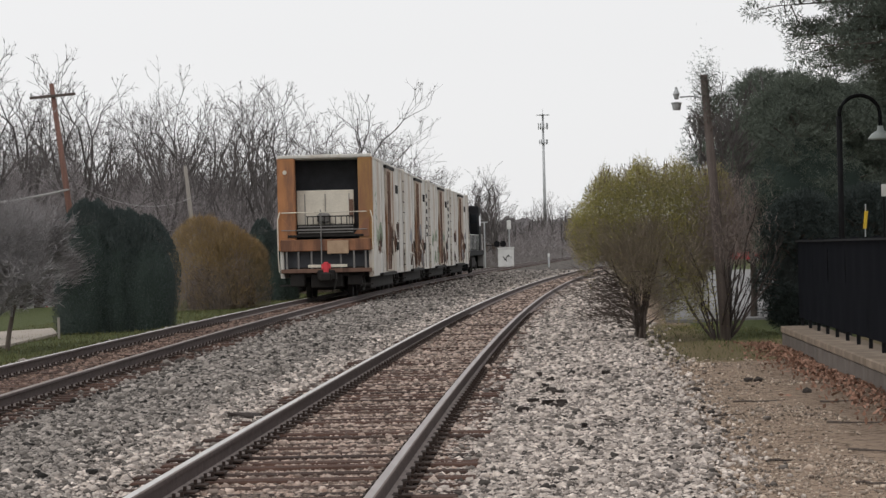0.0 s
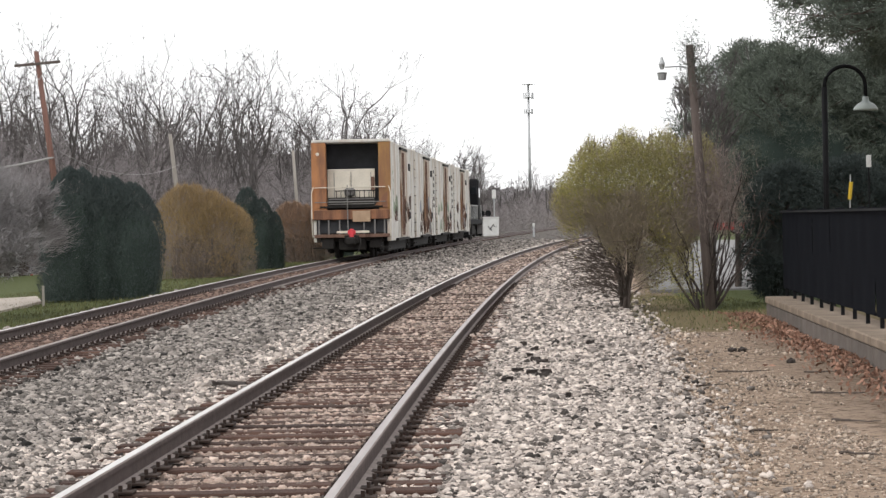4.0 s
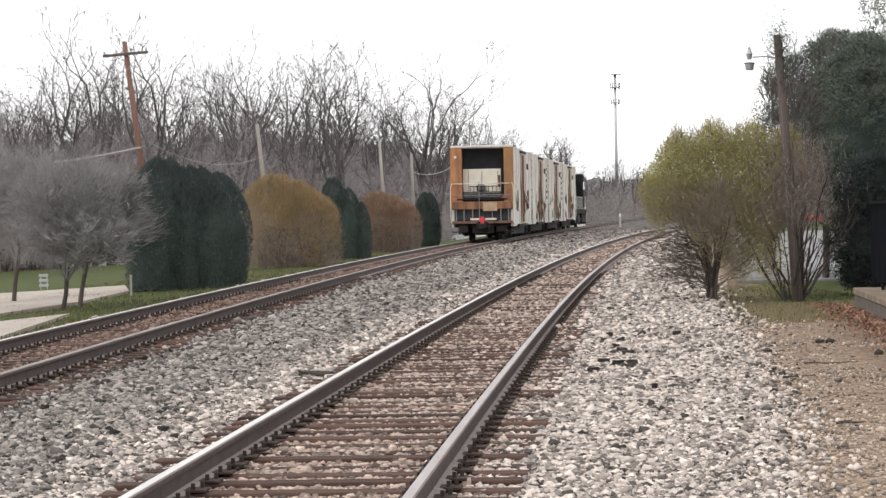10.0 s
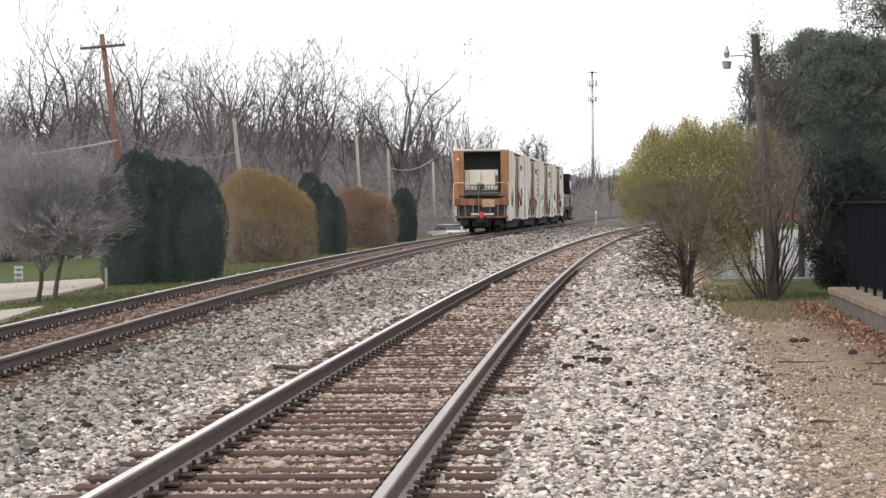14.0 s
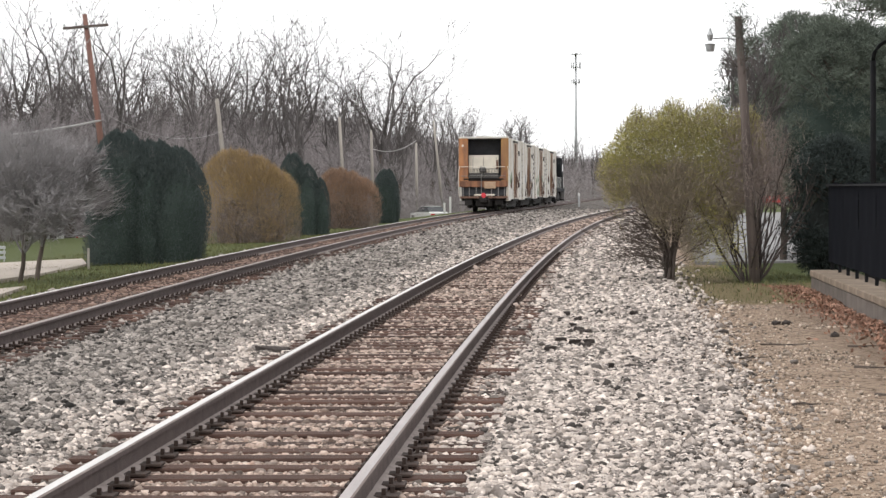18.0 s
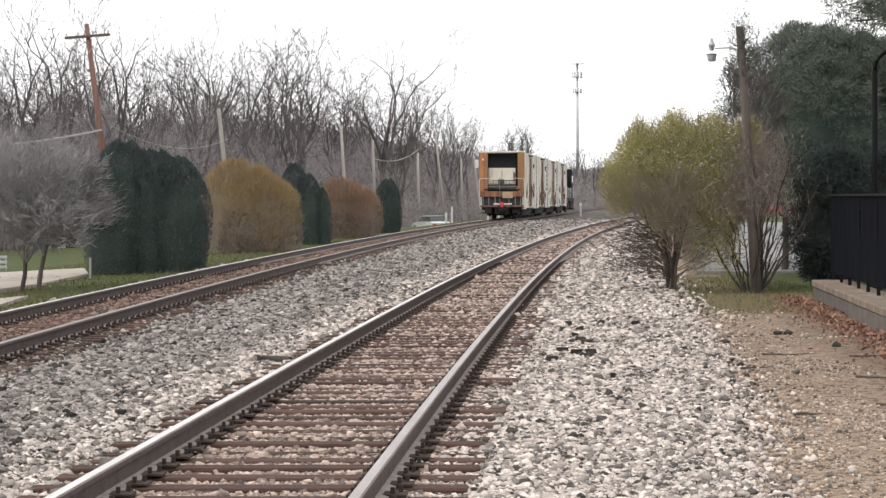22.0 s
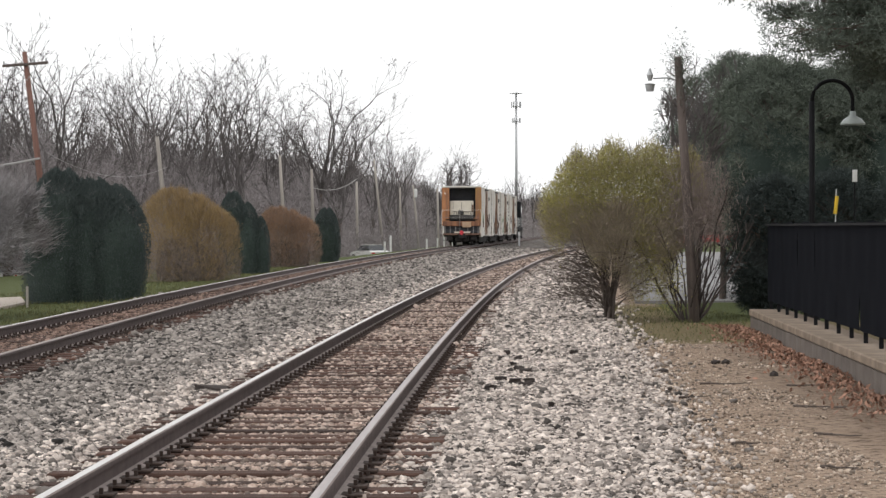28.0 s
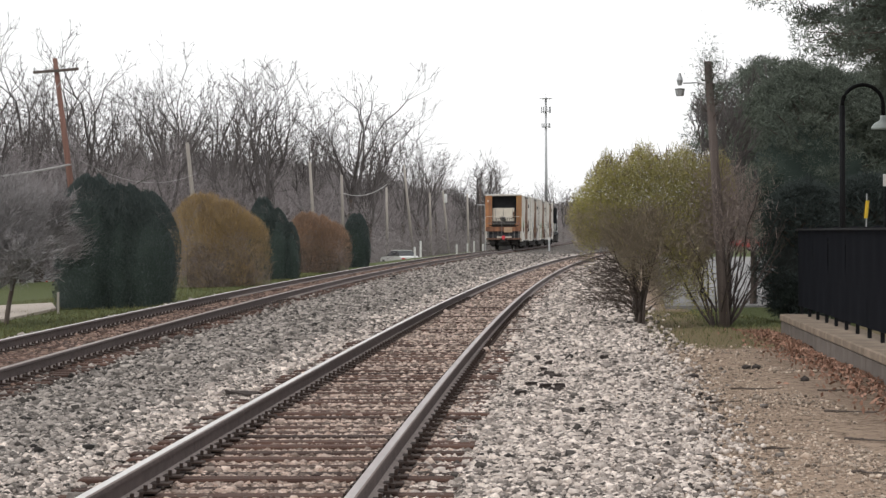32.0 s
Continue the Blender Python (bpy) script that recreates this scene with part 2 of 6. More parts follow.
# ---- shape helpers ----
def mesh_of(name, verts, faces, mats, smooth=False, slots=None):
    me = bpy.data.meshes.new(name)
    me.from_pydata([tuple(v) for v in verts], [], [tuple(f) for f in faces])
    for m in mats if isinstance(mats, (list, tuple)) else [mats]:
        me.materials.append(m)
    if slots is not None:
        me.polygons.foreach_set("material_index", np.array(slots, dtype=np.int32))
    if smooth:
        me.polygons.foreach_set("use_smooth", np.ones(len(me.polygons), dtype=bool))
    me.update()
    return me


def big_mesh(name, verts, corners, mat):
    """A mesh from arrays: verts (n, 3) and faces (m, 3 or 4)."""
    verts, corners = np.asarray(verts, dtype=np.float32), np.asarray(corners, dtype=np.int32)
    me = bpy.data.meshes.new(name)
    m, k = corners.shape
    me.vertices.add(len(verts))
    me.vertices.foreach_set("co", verts.ravel())
    me.loops.add(m * k)
    me.loops.foreach_set("vertex_index", corners.ravel())
    me.polygons.add(m)
    me.polygons.foreach_set("loop_start", np.arange(0, m * k, k, dtype=np.int32))
    me.update(calc_edges=True)
    me.materials.append(mat)
    return me


class Shape:
    """Boxes, tubes and lathed forms gathered into one mesh."""

    def __init__(self):
        self.v, self.f = [], []

    def box(self, x0, x1, y0, y1, z0, z1, bevel=0.0):
        b, n = bevel, len(self.v)
        if not b:
            self.v += [(x, y, z) for z in (z0, z1) for y in (y0, y1) for x in (x0, x1)]
            self.f += [[n + i for i in q] for q in ((0, 2, 3, 1), (4, 5, 7, 6), (0, 1, 5, 4), (2, 6, 7, 3), (0, 4, 6, 2), (1, 3, 7, 5))]
            return self
        bm = bmesh.new()
        bmesh.ops.create_cube(bm, size=1, matrix=Matrix.LocRotScale(((x0 + x1) / 2, (y0 + y1) / 2, (z0 + z1) / 2), None, (x1 - x0, y1 - y0, z1 - z0)))
        bmesh.ops.bevel(bm, geom=bm.edges[:], offset=b, segments=1, affect="EDGES")
        return self.take(bm)

    def take(self, bm):
        n = len(self.v)
        bm.verts.index_update()
        self.v += [tuple(v.co) for v in bm.verts]
        self.f += [[n + v.index for v in f.verts] for f in bm.faces]
        bm.free()
        return self

    def tube(self, points, radii, sides=6, cap=True):
        pts = [Vector(p) for p in points]
        radii = [float(r) for r in radii] if isinstance(radii, (list, tuple)) else [radii] * len(pts)
        n0 = len(self.v)
        for i, p in enumerate(pts):
            d = (pts[min(i + 1, len(pts) - 1)] - pts[max(i - 1, 0)]).normalized()
            a = d.cross(Vector((0.31, 0.17, 1)) if abs(d.z) < 0.9 else Vector((1, 0.13, 0))).normalized()
            b = d.cross(a)
            for k in range(sides):
                w = 2 * math.pi * k / sides
                self.v.append(tuple(p + radii[i] * (math.cos(w) * a + math.sin(w) * b)))
        for i in range(len(pts) - 1):
            for k in range(sides):
                q, r = n0 + i * sides + k, n0 + i * sides + (k + 1) % sides
                self.f.append([q, r, r + sides, q + sides])
        if cap:
            self.f.append([n0 + k for k in range(sides)][::-1])
            self.f.append([n0 + (len(pts) - 1) * sides + k for k in range(sides)])
        return self

    def prism(self, outline, y0, y1):
        """An outline in x and z, swept along y."""
        n, k = len(self.v), len(outline)
        self.v += [(x, y0, z) for x, z in outline] + [(x, y1, z) for x, z in outline]
        self.f += [[n + i, n + (i + 1) % k, n + k + (i + 1) % k, n + k + i] for i in range(k)]
        self.f += [[n + i for i in range(k)][::-1], [n + k + i for i in range(k)]]
        return self

    def disc(self, c, axis, radii, sides=16):
        """A lathed form: (distance along the axis, radius) round a centre; axis x, y or z."""
        n0 = len(self.v)
        for d, r in radii:
            for k in range(sides):
                w = 2 * math.pi * k / sides
                u, s = r * math.cos(w), r * math.sin(w)
                self.v.append({"x": (c[0] + d, c[1] + u, c[2] + s), "y": (c[0] + u, c[1] + d, c[2] + s), "z": (c[0] + u, c[1] + s, c[2] + d)}[axis])
        for i in range(len(radii) - 1):
            for k in range(sides):
                q, r = n0 + i * sides + k, n0 + i * sides + (k + 1) % sides
                self.f.append([q, r, r + sides, q + sides])
        self.f.append([n0 + k for k in range(sides)][::-1])
        self.f.append([n0 + (len(radii) - 1) * sides + k for k in range(sides)])
        return self


def part(name, shape, mat, parent, label="", at=None, smooth=False):
    """One mesh object under a thing or a part."""
    me = shape if isinstance(shape, bpy.types.Mesh) else mesh_of(name, shape.v, shape.f, mat, smooth)
    ob = new(name, me)
    ob.parent = parent
    if at is not None:
        ob.matrix_basis = at
    return tagged(ob, label)


def thing(name, label, category, m=None, group="", kind=""):
    ob = new(name)
    ob.empty_display_size = 0.2
    ob.matrix_basis = m or Matrix()
    return tagged(ob, label, category, group, kind)


def structure(name, shape, mat, label, category, kind="structure"):
    me = shape if isinstance(shape, bpy.types.Mesh) else mesh_of(name, shape.v, shape.f, mat)
    return tagged(new(name, me), label, category, kind=kind)


# ---- the plan: two tracks that bend gently apart ----
def near_x(y):
    """The near track's centre line."""
    return -1.915 + 0.0458 * y + 1.877e-4 * y * y if y < 260 else near_x(259.99) + 0.143 * (y - 260)


def far_x(y):
    """The far track's centre line, on which the train runs."""
    u = y / 100
    return -6.0175 + 0.7013 * u + 3.1542 * u * u - 0.3871 * u ** 3 if y < 300 else far_x(299.99) + 0.0918 * (y - 300)


NEAR_X, FAR_X = np.vectorize(near_x), np.vectorize(far_x)
RAIL_TOP, GAUGE = 0.17, 1.52


def edge_x(y):
    """Where the ballast gives way to bare dirt beside the near track."""
    return np.interp(y, [0, 14, 18, 21, 26, 31, 40, 46, 60, 400], [0.1, 1.5, 1.93, 2.2, 2.5, 2.88, 3.45, 3.8, 4.7, 4.7]) + np.where(y > 60, NEAR_X(y) - near_x(60), 0)


def ground_z(x, y):
    """The lie of the land: level ballast, a low fall to the lawn beyond the far track."""
    x, y = np.asarray(x, float), np.asarray(y, float)
    u, v = x - NEAR_X(y), x - FAR_X(y)
    z = np.full(x.shape, -0.02)
    in_track = np.minimum(np.abs(u), np.abs(v))
    z = np.where(in_track < 1.35, np.where(np.abs(v) < 1.35, -0.024, -0.038), z)
    between = (u < -1.35) & (v > 1.35)
    z = np.where(between, -0.035 + 0.05 * np.sin(np.clip((v - 1.35) / np.maximum(-1.35 - u + v - 1.35, 0.1), 0, 1) * np.pi), z)
    z = np.where(v < -1.35, -0.03 - np.interp(-v, [1.35, 1.8, 3.0, 6.0, 12.0, 25.0, 60.0, 120.0], [0.0, 0.05, 0.26, 0.33, 0.55, 1.1, 2.5, 3.0]), z)
    dip = np.clip((y - 140) / 50, 0, 1) * np.clip((-v - 6) / 5, 0, 1)
    z = z - 1.25 * dip * dip * (3 - 2 * dip)
    return z + np.where(in_track < 1.4, 0.0, 0.012 * np.sin(1.7 * x + 0.6 * y) + 0.01 * np.sin(0.9 * y - 2.3 * x))


def spread(lo, hi, step, far, growth=1.12):
    """Even steps from lo to hi, then growing ones out to far on both sides."""
    mid = list(np.arange(lo, hi, step))
    up, down, s = [hi], [], step
    while up[-1] < far:
        s *= growth
        up.append(up[-1] + s)
    s, d = step, lo
    while d > -far:
        s *= growth
        d -= s
        down.append(d)
    return np.array(down[::-1] + mid + up)


def build_ground():
    xs, ys = spread(-12, 9, 0.22, 1500), spread(8, 110, 0.5, 2500, 1.06)
    ys = ys[ys > -200]
    gx, gy = np.meshgrid(xs, ys)
    gz = ground_z(gx, gy)
    gz = gz + np.clip((gy - 900) / 1500, 0, 1) * 3
    ny, nx = gx.shape
    idx = np.arange(nx * ny).reshape(ny, nx)
    quads = np.stack([idx[:-1, :-1], idx[:-1, 1:], idx[1:, 1:], idx[1:, :-1]], -1).reshape(-1, 4)
    me = big_mesh("ground", np.stack([gx, gy, gz], -1).reshape(-1, 3), quads, GROUND)
    me.polygons.foreach_set("use_smooth", np.ones(len(quads), dtype=bool))
    u, v = gx - NEAR_X(gy), gx - FAR_X(gy)
    right = np.clip(0.5 + (edge_x(gy) - gx) / 0.9, 0, 1)
    left = np.clip(0.5 + (v + 1.75) / 0.4, 0, 1)
    masks = {
        "old": np.clip(0.5 + (-1.75 - u) / 0.6, 0, 1),
        "gravel": right * left,
        "rust": np.clip(1.25 - np.minimum(np.abs(u), np.abs(v)) / 1.25, 0, 1) * 0.9,
        "grass": np.maximum(np.clip(0.5 + (-1.95 - v) / 0.4, 0, 1), np.clip(0.5 + (gx - edge_x(gy) - 1.35) / 0.6, 0, 1) * np.clip((gy - 43.5) / 2, 0, 1)),
        "dry": np.clip(0.5 + (gx - edge_x(gy) - 0.05) / 0.4, 0, 1) * np.clip((gy - 36.0) / 1.5, 0, 1) * np.clip((56 - gy) / 3, 0, 1),
        "litter": np.clip((gx - np.interp(gy, [20, 41], [3.5, 4.7])) / 1.2, 0, 1) * np.clip((44 - gy) / 2, 0, 1),
    }
    for name, values in masks.items():
        at = me.attributes.new(name, "FLOAT", "POINT")
        at.data.foreach_set("value", values.ravel().astype(np.float32))
    tagged(new("ground", me), "pale ballast and bare trodden dirt beside lawn", "ground", kind="structure")


build_ground()


def build_track(name, centre, heads, gauge, y_ties, label, group):
    """Two rails on ties; the ties that lie nearest are parts of their own, the rest one part."""
    track = thing(name, label, "railway track", kind="structure", group=group)
    profile = [(-0.036, 0.161), (-0.028, 0.17), (0.028, 0.17), (0.036, 0.161), (0.038, 0.135), (0.009, 0.12), (0.011, 0.034), (0.076, 0.014), (0.076, -0.03), (-0.076, -0.03), (-0.076, 0.014), (-0.011, 0.034), (-0.009, 0.12), (-0.038, 0.135)]
    ys = np.concatenate([np.arange(-20, 120, 2.0), np.arange(120, 520, 5.0)])
    for side, head in zip((-1, 1), heads):
        verts, faces, slots = [], [], []
        for y in ys:
            slope = (centre(y + 0.5) - centre(y - 0.5))
            c = 1 / math.hypot(1, slope)
            for px, pz in profile:
                o = side * gauge / 2 + px
                verts.append((centre(y) + o * c, y - o * c * slope, pz))
        k = len(profile)
        for i in range(len(ys) - 1):
            for j in range(k):
                a, b = i * k + j, i * k + (j + 1) % k
                faces.append((a, b, b + k, a + k))
                slots.append((2, 1, 2)[j] if j < 3 else 3 if j in (6, 10) else 0)
        part("rail", mesh_of("rail", verts, faces, [RAILSIDE, head, SHOULDER, RAILFOOT], slots=slots), None, track, "worn steel rail with a rusty web")
    rnd = random.Random(4)
    tie = mesh_of("tie", *tie_shape(rnd), TIEWOOD)
    rest = Shape()
    for i in range(900):
        y = y_ties + i * 0.515 + rnd.uniform(-0.03, 0.03)
        if y > 460:
            break
        slope = centre(y + 0.5) - centre(y - 0.5)
        m = Matrix.Translation((centre(y) + rnd.uniform(-0.05, 0.05), y, -0.005 + rnd.uniform(-0.012, 0.012))) @ Euler((0, rnd.uniform(-0.004, 0.004), -math.atan(slope) + rnd.uniform(-0.012, 0.012))).to_matrix().to_4x4()
        if i < 290:
            ob = new("tie", tie)
            ob.parent, ob.matrix_basis = track, m
        else:
            n = len(rest.v)
            rest.v += [tuple(m @ v.co) for v in tie.vertices]
            rest.f += [[n + j for j in p.vertices] for p in tie.polygons]
    tagged(part("far_ties", rest, TIEWOOD, track), kind="stuff")
    plate = Shape().box(-0.17, 0.17, -0.095, 0.095, 0.008, 0.026, 0.004)
    for sx, sy in ((-0.09, 0.05), (0.09, -0.05), (-0.13, -0.055), (0.13, 0.055)):
        plate.box(sx - 0.012, sx + 0.012, sy - 0.012, sy + 0.012, 0.026, 0.062)
    plate = mesh_of("tie_plate", plate.v, plate.f, PLATE)
    for i in range(145):
        y = y_ties + i * 0.515
        slope = centre(y + 0.5) - centre(y - 0.5)
        for side in (-1, 1):
            ob = new("tie_plate", plate)
            ob.parent = track
            ob.matrix_basis = pose(centre(y) + side * gauge / 2, y - side * gauge / 2 * slope, 0, 0, 0, -math.degrees(math.atan(slope)))


def tie_shape(rnd):
    s = Shape().box(-1.29, 1.29, -0.115, 0.115, -0.16, 0.0, 0.012)
    return s.v, s.f

build_track("track_near", near_x, (RAILTOP, NEARHEAD), 1.55, -10.57, "straight rusty track on dark wooden ties in pale ballast", "railway tracks")
build_track("track_far", far_x, (RAILTOP, RAILMAIN), 1.505, -10.5, "gently curving main line track on dark ties", "railway tracks")


# ---- loose ballast, one stone at a time ----
CUBE = np.array([(x, y, z) for z in (-1, 1) for y in (-1, 1) for x in (-1, 1)], float)
CUBE_FACES = np.array([(0, 2, 3, 1), (4, 5, 7, 6), (0, 1, 5, 4), (2, 6, 7, 3), (0, 4, 6, 2), (1, 3, 7, 5)])


def stones_mesh(name, rng, px, py, size, mat, sink=0.26, lift=0.0):
    n = len(px)
    if not n:
        return None
    v = CUBE[None] * rng.uniform(0.55, 1.0, (n, 8, 3))
    v = v * (size[:, None, None] * rng.uniform(0.6, 1.25, (n, 1, 3)) / 2)
    q = rng.normal(size=(n, 4))
    q /= np.linalg.norm(q, axis=1, keepdims=True)
    w, x, y, z = q.T
    turn = np.stack([1 - 2 * (y * y + z * z), 2 * (x * y - z * w), 2 * (x * z + y * w), 2 * (x * y + z * w), 1 - 2 * (x * x + z * z), 2 * (y * z - x * w), 2 * (x * z - y * w), 2 * (y * z + x * w), 1 - 2 * (x * x + y * y)], -1).reshape(n, 3, 3)
    v = np.einsum("nij,nkj->nki", turn, v) * np.array([1.1, 1.0, 0.84])
    v += np.stack([px, py, ground_z(px, py) + lift + size * (0.5 - sink)], -1)[:, None]
    faces = CUBE_FACES[None] + 8 * np.arange(n)[:, None, None]
    return big_mesh(name, v.reshape(-1, 3), faces.reshape(-1, 4), mat)


def build_ballast():
    rng = np.random.default_rng(11)
    light, old, rusty, stray, main = [], [], [], [], []
    for y0, y1, per, size in ((10.5, 16, 1500, 0.032), (16, 22, 1150, 0.034), (22, 30, 780, 0.037), (30, 42, 420, 0.045), (42, 64, 210, 0.052), (64, 110, 85, 0.06), (110, 190, 24, 0.085)):
        xl, xr = max(-0.2 * y1, far_x(y0) - 2.6), min(0.2 * y1, edge_x(y1) + 1.2)
        n = int(per * (y1 - y0) * (xr - xl))
        px, py = rng.uniform(xl, xr, n), rng.uniform(y0, y1, n)
        keep = np.abs(px / py) < 0.212
        px, py = px[keep], py[keep]
        s = 0.92 * size * np.exp(rng.normal(0, 0.3, len(px)))
        u, v = px - NEAR_X(py), px - FAR_X(py)
        near_bed, far_bed = np.abs(u) < 1.32, np.abs(v) < 1.32
        phase = np.where(near_bed, (py + 10.57) % 0.515, (py + 10.5) % 0.515)
        crib = ((phase > 0.13) & (phase < 0.385)) | (rng.random(len(px)) < np.where(near_bed, np.where(u > 0.85, 0.8, np.where(u < -0.85, 0.12, 0.2)), 0.1))
        rail = np.minimum(np.abs(np.abs(u) - GAUGE / 2), np.abs(np.abs(v) - GAUGE / 2)) < 0.08
        bed = near_bed | far_bed
        right = px - edge_x(py) + rng.normal(0, 0.3, len(px))
        ok = ~rail & (v > -1.75 + rng.normal(0, 0.12, len(px))) & np.where(bed, crib, True)
        ok &= (np.abs(v) > 1.62) | (rng.random(len(px)) < np.where(np.abs(v) < 0.7, 0.9, np.where(np.abs(v) < 1.35, 0.2, 0.4)))
        inside = ok & bed & (np.minimum(np.abs(u), np.abs(v)) < 1.0 + rng.normal(0, 0.12, len(px)))
        left_of = u + rng.normal(0, 0.25, len(px)) < -1.75
        light.append(np.stack([px, py, s], 0)[:, ok & ~inside & (right < 0) & ~left_of])
        old.append(np.stack([px, py, s], 0)[:, ok & ~inside & (right < 0) & left_of & (rng.random(len(px)) < 0.8)])
        rusty.append(np.stack([px, py, s * 0.85], 0)[:, inside & near_bed])
        main.append(np.stack([px, py, s * 0.8], 0)[:, inside & far_bed])
        stray.append(np.stack([px, py, s * rng.uniform(0.3, 0.75, len(px))], 0)[:, ok & ~bed & (right >= 0) & (py < 38) & (rng.random(len(px)) < 0.1 * np.clip((25 - py) / 7, 0, 1) + 0.24 * np.exp(-right / 0.7) + 0.2 * np.clip(np.sin(py * 1.1 + 0.5 * np.sin(px * 3)) + 0.6 * np.sin(px * 4.1 + py * 0.7), 0.06, 1.2))])
    for name, rows, mat, label in (("ballast_stones", light, STONE, "loose pale limestone ballast beside the rails"), ("old_ballast_stones", old, OLDSTONE, "weathered grey ballast between the two tracks"), ("main_bed_stones", main, MAINSTONE, "dull brown ballast between the main line ties"), ("track_bed_stones", rusty, RUSTSTONE, "rust-stained ballast stones between the ties"), ("stray_stones", stray, DIRTSTONE, "scattered small stones on bare dirt")):
        a = np.concatenate(rows, 1)
        tagged(new(name, stones_mesh(name, rng, a[0], a[1], a[2], mat, lift=0.008 if rows is rusty else 0.0)), label, "gravel", kind="stuff")


build_ballast()


# ---- foliage ----
def slivers(rng, base, way, length, width):
    """Thin tapering blades: bases, unit directions, lengths and widths."""
    n = len(base)
    side = np.cross(way, rng.normal(size=(n, 3)))
    side /= np.linalg.norm(side, axis=1, keepdims=True) + 1e-9
    side = side * (np.asarray(width) / 2).reshape(-1, 1)
    tip = base + way * np.asarray(length).reshape(-1, 1)
    v = np.stack([base - side, base + side, tip], 1)
    return v.reshape(-1, 3), np.arange(3 * n).reshape(n, 3)


def leaves(rng, at, size):
    """Small folded leaves, each a quad with a random turn."""
    n = len(at)
    a = rng.normal(size=(n, 3))
    a /= np.linalg.norm(a, axis=1, keepdims=True)
    b = np.cross(a, rng.normal(size=(n, 3)))
    b /= np.linalg.norm(b, axis=1, keepdims=True) + 1e-9
    s = (size * rng.uniform(0.6, 1.3, n)).reshape(-1, 1)
    v = np.stack([at - a * s, at + b * s * 0.45, at + a * s, at - b * s * 0.45], 1)
    return v.reshape(-1, 3), np.arange(4 * n).reshape(n, 4)


def lump(d, seed, amount):
    """An uneven outline: how far out the crown reaches along the directions d."""
    k = 0
    for i, f in enumerate((2.3, 4.1, 7.7, 13.0)):
        a, b, c = (seed * 1.7 + i * 2.1), (seed * 0.9 + i), (seed * 2.3 + i * 0.7)
        k = k + np.sin(f * d[:, 0] + a) * np.sin(f * d[:, 1] + b + f * d[:, 2] * 0.8 + c) / (1 + 0.7 * i)
    return 1 + amount * k


def shell_points(rng, n, radii, seed, amount=0.12, shell=0.4, power=2.6, low=-1.0):
    """Points in the outer shell of an uneven rounded form about the origin, with their outward ways."""
    d = rng.normal(size=(int(n * 1.6), 3))
    d /= np.linalg.norm(d, axis=1, keepdims=True)
    d = d[d[:, 2] > low][:n]
    square = (np.abs(d) ** power).sum(1) ** (-1 / power)
    r = square * lump(d, seed, amount) * (1 - shell * rng.random(len(d)) ** 1.6)
    return d * r[:, None] * np.array(radii), d


def stems(rng, n, height, reach, radius, mat_sides=4):
    s = Shape()
    for _ in range(n):
        a, lean = rng.uniform(0, 2 * math.pi), rng.uniform(0.15, 1.0) * reach
        pts = [(0.12 * math.cos(a) * rng.random(), 0.12 * math.sin(a) * rng.random(), -0.05)]
        for k in range(1, 6):
            q = k / 5
            pts.append((math.cos(a) * lean * q ** 1.4 + rng.normal(0, 0.03), math.sin(a) * lean * q ** 1.4 + rng.normal(0, 0.03), height * q * rng.uniform(0.9, 1.05)))
        s.tube(pts, [radius * (1 - 0.8 * k / 5) for k in range(6)], mat_sides)
    return s


def mound_points(rng, n, half, height, seed, shell=0.3, foot=0.84, rough=0.07, crest=2.6, fuzz=0.0):
    """Points in the outer shell of a shrub that stands broad on the ground, with their outward ways."""
    u = np.concatenate([rng.random(int(n * 0.72)), 1 - 0.3 * rng.random(n - int(n * 0.72)) ** 1.5])
    a = rng.uniform(0, 2 * np.pi, n)
    d = np.stack([np.cos(a), np.sin(a), 2.2 * u - 1.1], -1)
    wide = mound_radius(u, foot, crest) * lump(d, seed, rough)
    r = half * wide * (1 - shell * rng.random(n) ** 1.5 + np.abs(rng.normal(0, fuzz, n)))
    z = height * u * (1 + 0.35 * (lump(d * 1.3, seed + 3, rough) - 1))
    out = np.stack([np.cos(a), np.sin(a), np.clip(2.4 * (u - 0.55), -0.2, 2)], -1)
    return np.stack([r * np.cos(a), r * np.sin(a), z], -1), out / np.linalg.norm(out, axis=1, keepdims=True)


def mound_radius(u, foot, crest):
    low = foot + (1 - foot) * np.sin(np.pi / 2 * np.clip(u / 0.45, 0, 1))
    return low * np.clip(1 - np.clip((u - 0.4) / 0.62, 0, 1) ** crest, 0, 1) ** 0.6


def mound_core(name, half, height, seed, mat, foot, scale, crest=2.6):
    """A solid core added inside such a shrub to close its see-through gaps."""
    verts, faces, rings, sides = [], [], 12, 28
    a = np.linspace(0, 2 * np.pi, sides, endpoint=False)
    for k in range(rings):
        u = np.full(sides, k / (rings - 1))
        d = np.stack([np.cos(a), np.sin(a), 2.2 * u - 1.1], -1)
        r = half * scale * mound_radius(u * 0.97, foot, crest) * lump(d, seed, 0.07)
        verts += [(x, y, z) for x, y, z in zip(r * np.cos(a), r * np.sin(a), height * (0.02 + 0.94 * scale * u))]
    for k in range(rings - 1):
        for i in range(sides):
            j = (i + 1) % sides
            faces.append((k * sides + i, k * sides + j, (k + 1) * sides + j, (k + 1) * sides + i))
    faces.append(tuple((rings - 1) * sides + i for i in range(sides)))
    return mesh_of(name, verts, faces, mat, True)


